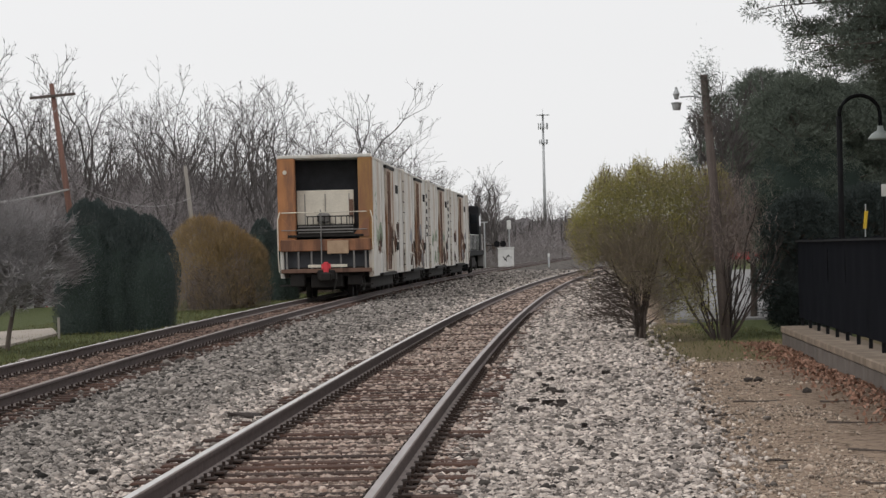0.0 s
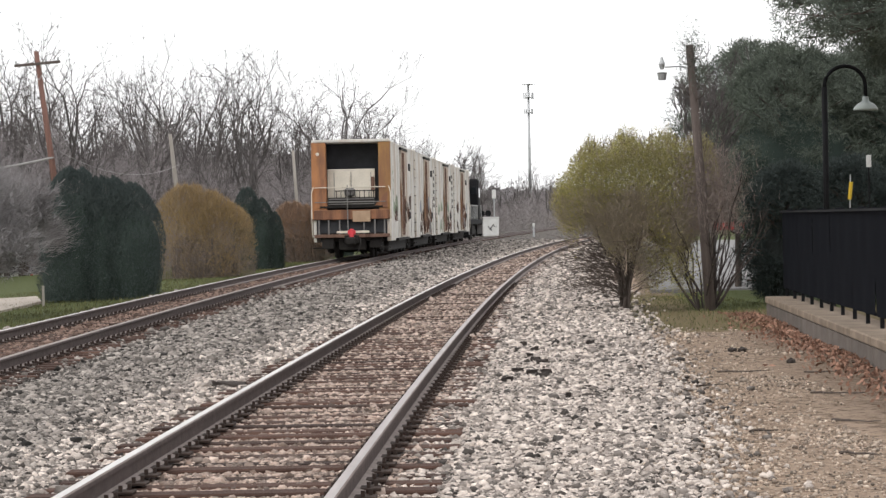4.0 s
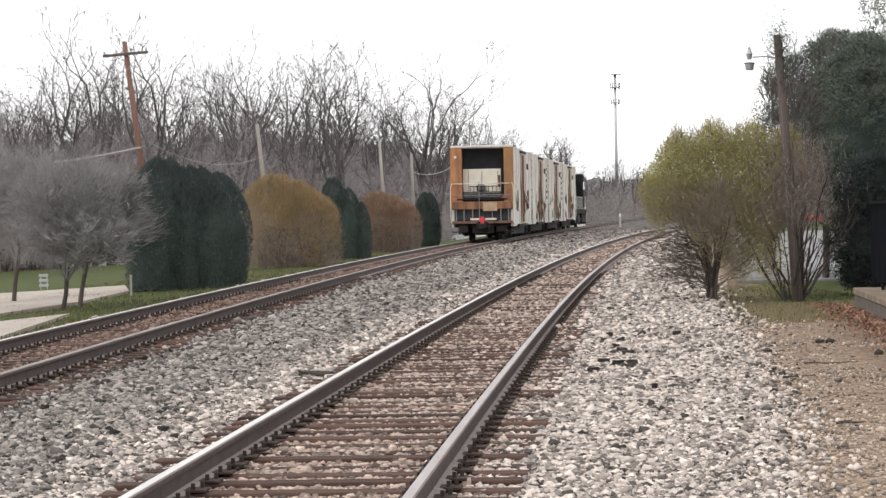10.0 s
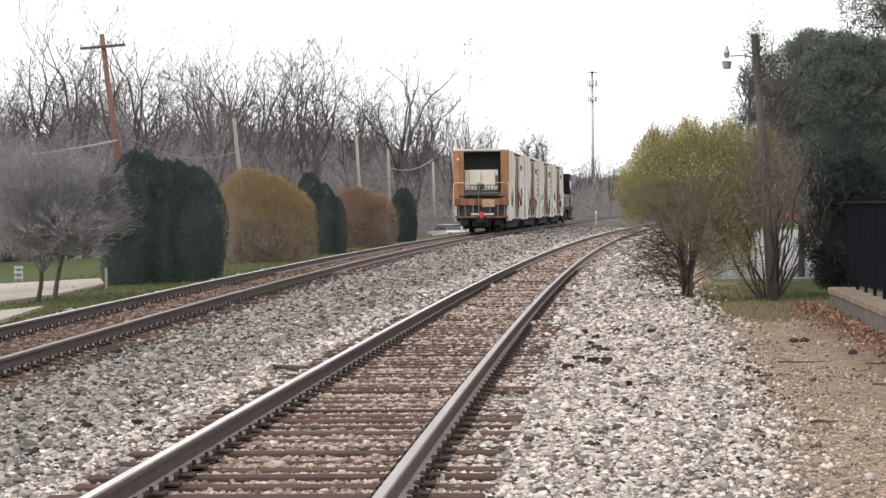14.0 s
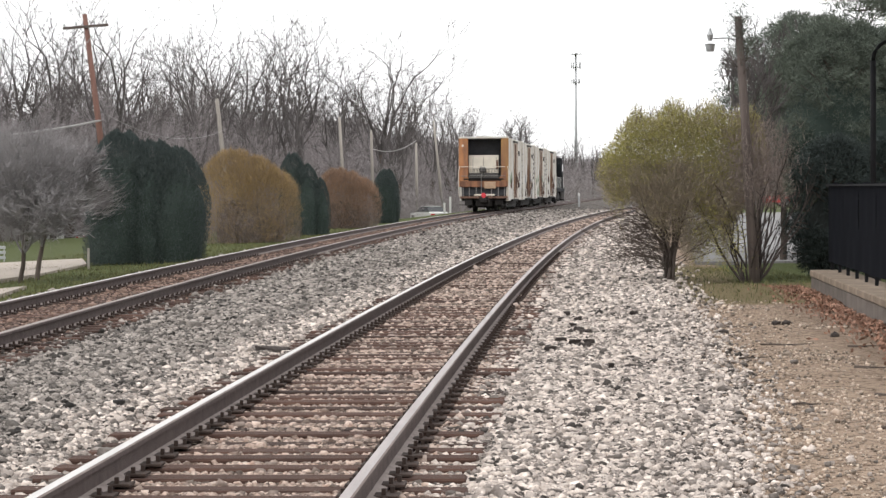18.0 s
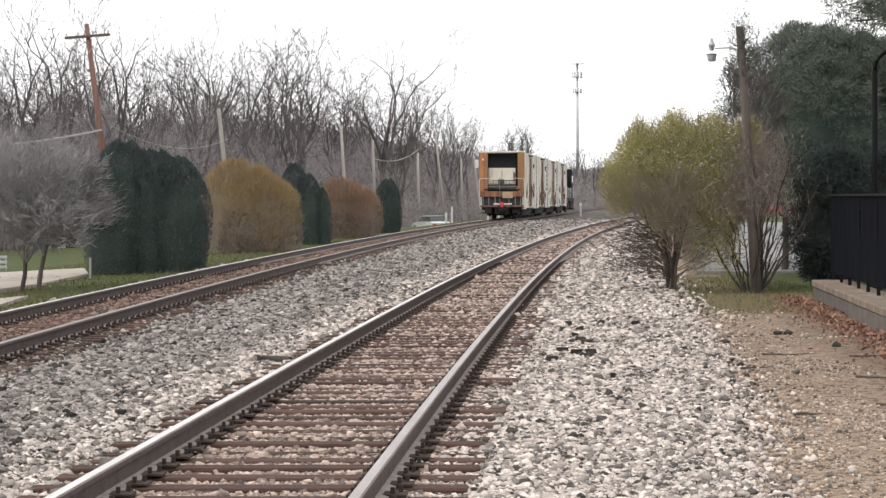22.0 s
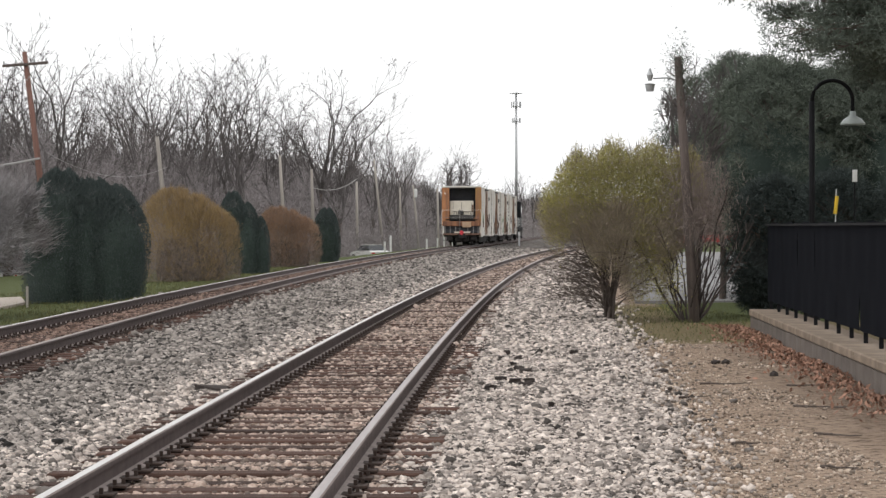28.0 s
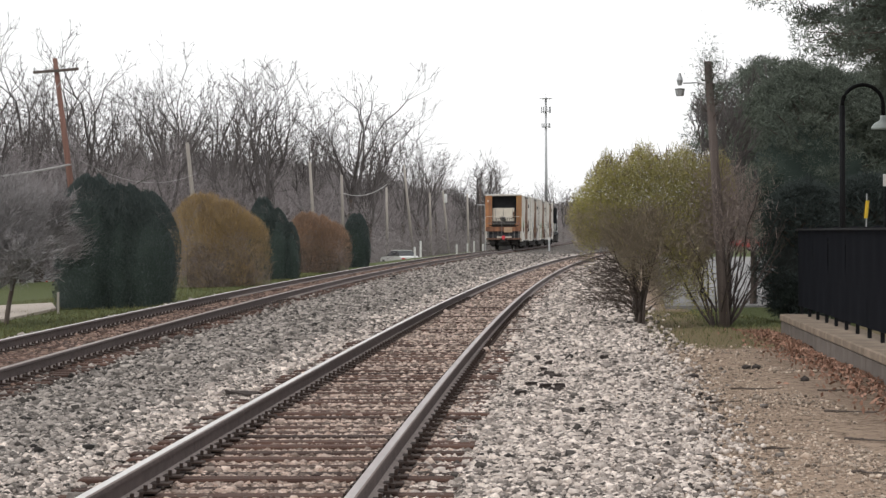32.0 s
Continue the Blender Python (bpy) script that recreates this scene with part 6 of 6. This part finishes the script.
def boxcar(first, seed, doorpaint, stacked):
    """An insulated boxcar, its origin on the rail head under its middle, its rear towards -y."""
    e = BODY / 2
    rnd = random.Random(seed)
    car = thing("boxcar", "dirty white insulated boxcar with rust-streaked plug doors", "freight car", group="freight cars")
    # The third box is an added black mass for the shadow underneath.
    part("underframe_and_shadow_fill", Shape().box(-1.3, 1.3, -e + 0.1, e - 0.1, 0.72, 1.05, 0.02).box(-0.3, 0.3, -e - 0.2, e + 0.2, 0.62, 0.95, 0.02).box(-1.3, 1.3, -5.6, 5.6, 0.24, 0.8, 0.05), FRAME, car)
    for sx in (-1, 1):
        x0, x1 = (HALF - 0.13, HALF) if sx > 0 else (-HALF, 0.13 - HALF)
        side = part("side_wall", Shape().box(x0, x1, -e + 0.03, e - 0.03, LOW, HIGH - 0.06, 0.015), CARWHITE, car)
        o = sx * HALF
        a, b = sorted((o, o + sx * 0.02))
        for k in range(8):
            y = -e + 0.35 + k * (BODY - 0.7) / 7
            if abs(y) > 2.2 and k % 2 == 0:
                part("side_post", Shape().box(a, b, y - 0.05, y + 0.05, LOW + 0.05, HIGH - 0.12, 0.008), CARWHITE, side)
        a, b = sorted((o, o + sx * 0.075))
        door = part("plug_door", Shape().box(a, b, -1.85, 1.85, LOW + 0.12, HIGH - 0.22, 0.02), DOORWHITE, car, "rust-streaked plug door")
        part("door_gear", Shape().box(*sorted((o + sx * 0.075, o + sx * 0.09)), -1.75, -0.5, LOW + 0.2, HIGH - 0.3, 0.004), doorpaint, door, "oxidised locking gear panel")
        p = o + sx * 0.1
        for y in (-1.5, -0.75):
            part("locking_bar", Shape().tube([(p, y, LOW + 0.2), (p, y, HIGH - 0.35)], 0.035, 6), RUSTBAR, door, "rusted vertical locking bar")
        for z in (1.45, 2.6, 3.7):
            part("bar_bracket", Shape().box(min(o, p + sx * 0.03), max(o, p + sx * 0.03), -1.7, -0.55, z - 0.04, z + 0.04, 0.01), RUSTBAR, door)
        part("door_track", Shape().box(*sorted((o, o + sx * 0.13)), -5.0, 2.2, LOW - 0.02, LOW + 0.09, 0.01), FRAME, car)
        part("upper_track", Shape().box(*sorted((o, o + sx * 0.11)), -2.2, 2.0, HIGH - 0.24, HIGH - 0.12, 0.01), FRAME, car)
        for y, z in ((4.4, 3.95), (4.4, 1.75)):
            part("placard", Shape().box(*sorted((o, o + sx * 0.05)), y - 0.42, y + 0.42, z - 0.16, z + 0.16, 0.008), FRAME, car, "small dark placard board")
        for z in np.arange(1.0, 4.5, 0.42):
            part("ladder_rung", Shape().tube([(o + sx * 0.07, e - 0.75, z), (o + sx * 0.07, e - 0.2, z)], 0.022, 5), FRAME, car)
        if stacked:
            for k in range(6):
                z, w = 2.3 + 0.36 * k, rnd.uniform(0.25, 0.5)
                part("data_panel", Shape().box(*sorted((o, o + sx * 0.012)), 6.7 - w, 6.7 + w, z - 0.1, z + 0.1, 0.003), FRAME, side, "small faded black lettering block")
        for k in range(12):
            y, z0 = rnd.choice((-2.3, -2.0, 2.05, 2.3, 5.6, -7.9, 8.0)) + rnd.uniform(-0.25, 0.25), rnd.uniform(0.75, 1.0)
            part("rust_run", Shape().box(*sorted((o, o + sx * 0.008)), y - rnd.uniform(0.02, 0.06), y + rnd.uniform(0.02, 0.06), z0, z0 + rnd.uniform(0.4, 2.2)), RUSTBAR if k % 3 else GRIME, side, "rust-brown stain")
        for k in range(15):
            c = [rnd.uniform(-1.8, 5.0) if k < 11 else rnd.uniform(-6.5, -2.6), rnd.uniform(1.0, 2.4)]
            s = Shape()
            lift = o + sx * (-0.015 if abs(c[0]) > 2.2 else 0.06)
            q = [(c[0] + 0.16 * (j - 5) + rnd.uniform(-0.2, 0.2), c[1] + (0.35 if j % 2 else -0.35) * rnd.uniform(0.2, 1.1)) for j in range(11)]
            s.tube([(lift, u, w) for u, w in q], [0.022 + 0.014 * (j % 3) for j in range(11)], 4)
            part("graffiti", s, (GRIME, GREENSPRAY, GRIME, RUSTBAR, BLUESPRAY, RUSTBAR)[rnd.randrange(6)], side, "weathered sprayed scrawl")
        if first:
            s = Shape()
            s.tube([(o - sx * 0.05, -6.3 + 0.35 * math.sin(j * 1.9), 2.5 + 0.16 * j) for j in range(9)], 0.07, 5)
            part("graffiti", s, GREENSPRAY, side, "pale green sprayed scrawl")
    roof = Shape().prism([(-1.6, HIGH - 0.09), (1.6, HIGH - 0.09), (1.6, HIGH - 0.02), (0, HIGH + 0.07), (-1.6, HIGH - 0.02)], -e + 0.02, e - 0.02)
    r = part("roof", roof, CARWHITE, car)
    for k in range(12):
        y = -e + 0.5 + k * (BODY - 1) / 11
        part("roof_rib", Shape().prism([(-1.5, HIGH - 0.02), (1.5, HIGH - 0.02), (0, HIGH + 0.11)], y - 0.04, y + 0.04), GREYSTEEL, r)
    for s in (-1, 1):
        paint = ORANGE if first and s < 0 else CARWHITE
        f = s * e
        ya, yb = sorted((f, f - s * 1.35))
        # Back of the hollow, with its shade put into the colour.
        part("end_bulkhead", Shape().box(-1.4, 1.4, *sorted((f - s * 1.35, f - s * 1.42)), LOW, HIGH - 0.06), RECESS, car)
        for sx in (-1, 1):
            xs = (-1.62, -1.02) if sx < 0 else (1.14, 1.62)
            part("corner_post", Shape().box(*xs, *sorted((f + s * 0.06, f - s * 0.3)), 1.62, HIGH - 0.03, 0.02), OCHRE if paint is ORANGE and sx > 0 else paint, car, "faded corner post")
        part("marker_plate", Shape().disc((-1.36, f + s * 0.06, 4.3), "y", [(0, 0.075), (s * 0.03, 0.07)], 10), CREAM, car)
        part("top_beam", Shape().box(-1.6, 1.6, *sorted((f + s * 0.08, f - s * 0.25)), HIGH - 0.06, HIGH + 0.06, 0.02), CARWHITE, car)
        part("machinery_panel", Shape().box(-1.0, 0.96, *sorted((f - s * 0.28, f - s * 0.34)), 2.5, 3.68, 0.02), CREAM, car, "cream steel machinery panel")
        for u in (-0.72, -0.02, 0.8):
            part("panel_seam", Shape().box(u - 0.012, u + 0.012, *sorted((f - s * 0.26, f - s * 0.28)), 2.5, 3.55), GREYSTEEL, car)
        part("panel_vent", Shape().box(0.8, 0.94, *sorted((f - s * 0.25, f - s * 0.28)), 2.75, 3.35), RUSTBAR, car)
        part("motor_hood", Shape().box(-0.3, 0.15, *sorted((f - s * 0.08, f - s * 0.28)), 2.55, 2.9, 0.08), GREYSTEEL, car)
        part("platform", Shape().box(-1.3, 1.3, *sorted((f + s * 0.1, f - s * 1.3)), 2.08, 2.16, 0.01), FRAME, car)
        part("grating", Shape().box(-0.92, 0.92, *sorted((f + s * 0.02, f - s * 0.05)), 2.16, 2.5, 0.01), FRAME, car)
        for z in (2.24, 2.34, 2.44):
            part("slat", Shape().box(-0.95, 0.95, *sorted((f + s * 0.02, f + s * 0.05)), z - 0.018, z + 0.018), GREYSTEEL, car)
        for u in np.linspace(-0.62, 0.92, 9):
            part("screen_bar", Shape().box(u - 0.014, u + 0.014, *sorted((f - s * 0.02, f - s * 0.05)), 2.5, 2.78), FRAME, car)
        part("screen_rail", Shape().box(-0.66, 0.96, *sorted((f - s * 0.02, f - s * 0.05)), 2.76, 2.8), FRAME, car)
        part("guard_rail", Shape().tube([(-1.5, f + s * 0.16, 2.92), (1.42, f + s * 0.16, 2.92)], 0.02, 6), CREAM, car)
        part("lower_rail", Shape().tube([(-1.5, f + s * 0.18, 2.32), (1.42, f + s * 0.18, 2.32)], 0.02, 6), GREYSTEEL, car)
        for sx in (-1, 1):
            w = Shape()
            ys = sorted((f + s * 0.09, f - s * 0.05))
            w.v = [(sx * x, y, z) for y in ys for x, z in ((0.9, 2.08), (1.5, 2.08), (1.5, 2.75), (1.36, 2.62))]
            w.f = [[0, 1, 2, 3], [7, 6, 5, 4], [0, 4, 5, 1], [1, 5, 6, 2], [2, 6, 7, 3], [3, 7, 4, 0]]
            part("gusset", w, paint, car)
            part("grab_iron", Shape().tube([(sx * 1.6, f + s * 0.12, 0.9), (sx * 1.62, f + s * 0.2, 1.4), (sx * 1.62, f + s * 0.2, 2.7), (sx * 1.55, f + s * 0.1, 2.95)], 0.022, 6), CREAM, car)
            part("step", Shape().box(*sorted((sx * 1.2, sx * 1.6)), *sorted((f + s * 0.1, f - s * 0.3)), 0.42, 0.47), FRAME, car)
        part("end_sill", Shape().box(-1.55, 1.55, *sorted((f + s * 0.12, f - s * 0.2)), 1.6, 2.0, 0.02), SILLPAINT if paint is ORANGE else paint, car, "sooty end sill")
        part("route_plate", Shape().box(0.05, 0.78, *sorted((f + s * 0.16, f + s * 0.13)), 1.5, 1.95, 0.01), TAN, car, "pale tan bolted plate")
        # Dark panel drawn in place of the shaded cavity below the sill.
        part("lower_shade_panel", Shape().box(-1.56, 1.56, *sorted((f - s * 0.15, f - s * 0.3)), 0.9, 1.6), RECESS, car)
        for u in (-1.35, -0.95, -0.5, 0.5, 0.95, 1.35):
            part("sill_post", Shape().box(u - 0.03, u + 0.03, *sorted((f + s * 0.08, f + s * 0.0)), 0.98, 1.6, 0.006), GREYSTEEL, car)
        part("buffer_beam", Shape().box(-1.55, 1.55, *sorted((f + s * 0.14, f - s * 0.1)), 0.86, 1.0, 0.015), RUSTBAR, car)
        # The side boxes are dark bulk added for shadow below the car end.
        part("draft_gear_and_dark_bulk", Shape().box(-0.55, 0.55, *sorted((f - s * 0.05, f - s * 0.9)), 0.34, 0.86, 0.04).box(-1.25, -0.75, *sorted((f + s * 0.02, f - s * 0.4)), 0.4, 0.86, 0.03).box(0.7, 1.2, *sorted((f - s * 0.1, f - s * 0.5)), 0.42, 0.86, 0.03), FRAME, car)
        part("air_hose", Shape().tube([(0.35, f + s * 0.2, 0.84), (0.38, f + s * 0.42, 0.62), (0.3, f + s * 0.46, 0.32), (0.2, f + s * 0.4, 0.2)], 0.03, 6), FRAME, car)
        part("coupler", Shape().box(-0.13, 0.13, *sorted((f + s * 0.0, f + s * 0.5)), 0.6, 0.84, 0.03).box(-0.2, 0.2, *sorted((f + s * 0.35, f + s * 0.56)), 0.56, 0.88, 0.06), FRAME, car)
        part("brake_rod", Shape().tube([(-0.15, f + s * 0.14, 1.0), (-0.15, f + s * 0.14, 3.0)], 0.025, 6), GREYSTEEL, car)
    truck(car, -e + 2.0)
    truck(car, e - 2.0)
    return car


CARS = [boxcar(k == 0, 40 + k, BRICKDOOR if k % 2 == 0 else DOORWHITE, k in (1, 2)) for k in range(4)]
tagged(CARS[0], "dirty white boxcar with a red rear marker on its orange end")
part("rear_marker", Shape().box(-0.09, 0.09, -BODY / 2 - 0.24, -BODY / 2 - 0.14, 0.78, 1.22, 0.03).box(-0.16, 0.16, -BODY / 2 - 0.2, -BODY / 2 - 0.15, 0.98, 1.16, 0.02), FLAGRED, CARS[0], "bright red rear marker device")
part("marker_arm", Shape().box(-0.62, 0.72, -BODY / 2 - 0.15, -BODY / 2 - 0.1, 1.04, 1.14, 0.01), CREAM, CARS[0])

LOCOBLACK = streaked("dull black locomotive paint", (0.02, 0.02, 0.022), (0.035, 0.03, 0.028), 0.02)


def locomotive():
    e = 8.6
    loco = thing("locomotive", "black road switcher diesel locomotive with white handrails", "locomotive", group="locomotives")
    part("frame", Shape().box(-1.5, 1.5, -e, e, 1.15, 1.5, 0.03), LOCOBLACK, loco)
    part("fuel_tank", Shape().box(-1.3, 1.3, -2.0, 2.0, 0.35, 1.15, 0.15), FRAME, loco)
    hood = part("long_hood", Shape().box(-0.92, 0.92, -e + 1.2, 3.3, 1.5, 4.1, 0.08), LOCOBLACK, loco)
    for k in range(9):
        y = -e + 1.9 + k * 1.1
        for sx in (-1, 1):
            part("hood_door", Shape().box(*sorted((sx * 0.92, sx * 0.95)), y - 0.42, y + 0.42, 1.7, 3.3, 0.01), LOCOBLACK, hood)
    part("radiator", Shape().box(-1.1, 1.1, -e + 1.4, -e + 3.4, 3.7, 4.3, 0.08), LOCOBLACK, loco)
    part("exhaust_stack", Shape().box(-0.3, 0.3, -0.6, 0.0, 4.1, 4.5, 0.03), FRAME, loco)
    cab = part("cab", Shape().box(-1.5, 1.5, 3.3, 5.6, 1.5, 4.45, 0.1), LOCOBLACK, loco)
    for sx in (-1, 1):
        for y in (3.9, 4.9):
            part("cab_window", Shape().box(*sorted((sx * 1.49, sx * 1.52)), y - 0.38, y + 0.38, 3.1, 3.8, 0.02), GLASS, cab)
        part("cab_number_board", Shape().box(*sorted((sx * 0.95, sx * 1.4)), 3.26, 3.3, 3.3, 3.9, 0.02), GLASS, cab)
        part("handrail", Shape().tube([(sx * 1.45, -e + 0.2, 2.5), (sx * 1.45, 3.2, 2.5)], 0.022, 6), WHITEPAINT, loco, "white handrail")
        for k in range(9):
            y = -e + 0.25 + k * 1.4
            if y < 3.3:
                part("stanchion", Shape().tube([(sx * 1.45, y, 1.5), (sx * 1.45, y, 2.5)], 0.02, 5), WHITEPAINT, loco)
        for s in (-1, 1):
            part("step", Shape().box(*sorted((sx * 1.1, sx * 1.5)), *sorted((s * (e - 0.1), s * (e - 0.55))), 0.4, 1.15, 0.02), GREYSTEEL, loco)
            part("end_rail", Shape().tube([(sx * 1.4, s * (e - 0.05), 1.5), (sx * 1.4, s * (e - 0.05), 2.55), (sx * 0.5, s * (e - 0.05), 2.55)], 0.022, 6), WHITEPAINT, loco)
    part("short_hood", Shape().box(-0.9, 0.9, 5.6, e - 1.0, 1.5, 3.1, 0.1), LOCOBLACK, loco)
    for s in (-1, 1):
        part("coupler", Shape().box(-0.18, 0.18, *sorted((s * e, s * (e + 0.55))), 0.56, 0.88, 0.05), FRAME, loco)
        part("pilot", Shape().box(-1.45, 1.45, *sorted((s * e, s * (e - 0.15))), 0.25, 1.15, 0.02), LOCOBLACK, loco)
    truck(loco, -5.4, "truck")
    truck(loco, 5.4, "truck")
    return loco


LOCO = locomotive()


# ---- what moves ----
def on_far_track(y):
    """The pose on the far rails of a car whose middle is at y."""
    turn = -math.degrees(math.atan((far_x(y + 5) - far_x(y - 5)) / 10))
    return pose(far_x(y), y, RAIL_TOP, 0, 0, turn)


def rear_y(t):
    """How far along the line the train's rear end stands."""
    return 85.7 + 4.38 * t - 0.0025 * t * t


def motions():
    times = [0.0, 2.0, 4.0, 6.0, 8.0, 10.0, 12.0, 14.0, 16.0, 18.0, 20.0, 22.0, 24.0, 26.0, 28.0, 30.0, 32.0]
    for k, car in enumerate(CARS):
        walk(car, [(t, on_far_track(rear_y(t) + BODY / 2 + SPACING * k)) for t in times])
    spins = [32.0 * k / 256 for k in range(257)]
    for wheel, y in WHEELS:
        walk(wheel, [(t, pose(0, y, 0.42, -math.degrees((rear_y(t) - rear_y(0)) / 0.42))) for t in spins])
    walk(LOCO, [(t, on_far_track(rear_y(t) + BODY / 2 + SPACING * 3.5 + 9.2)) for t in times])


motions()
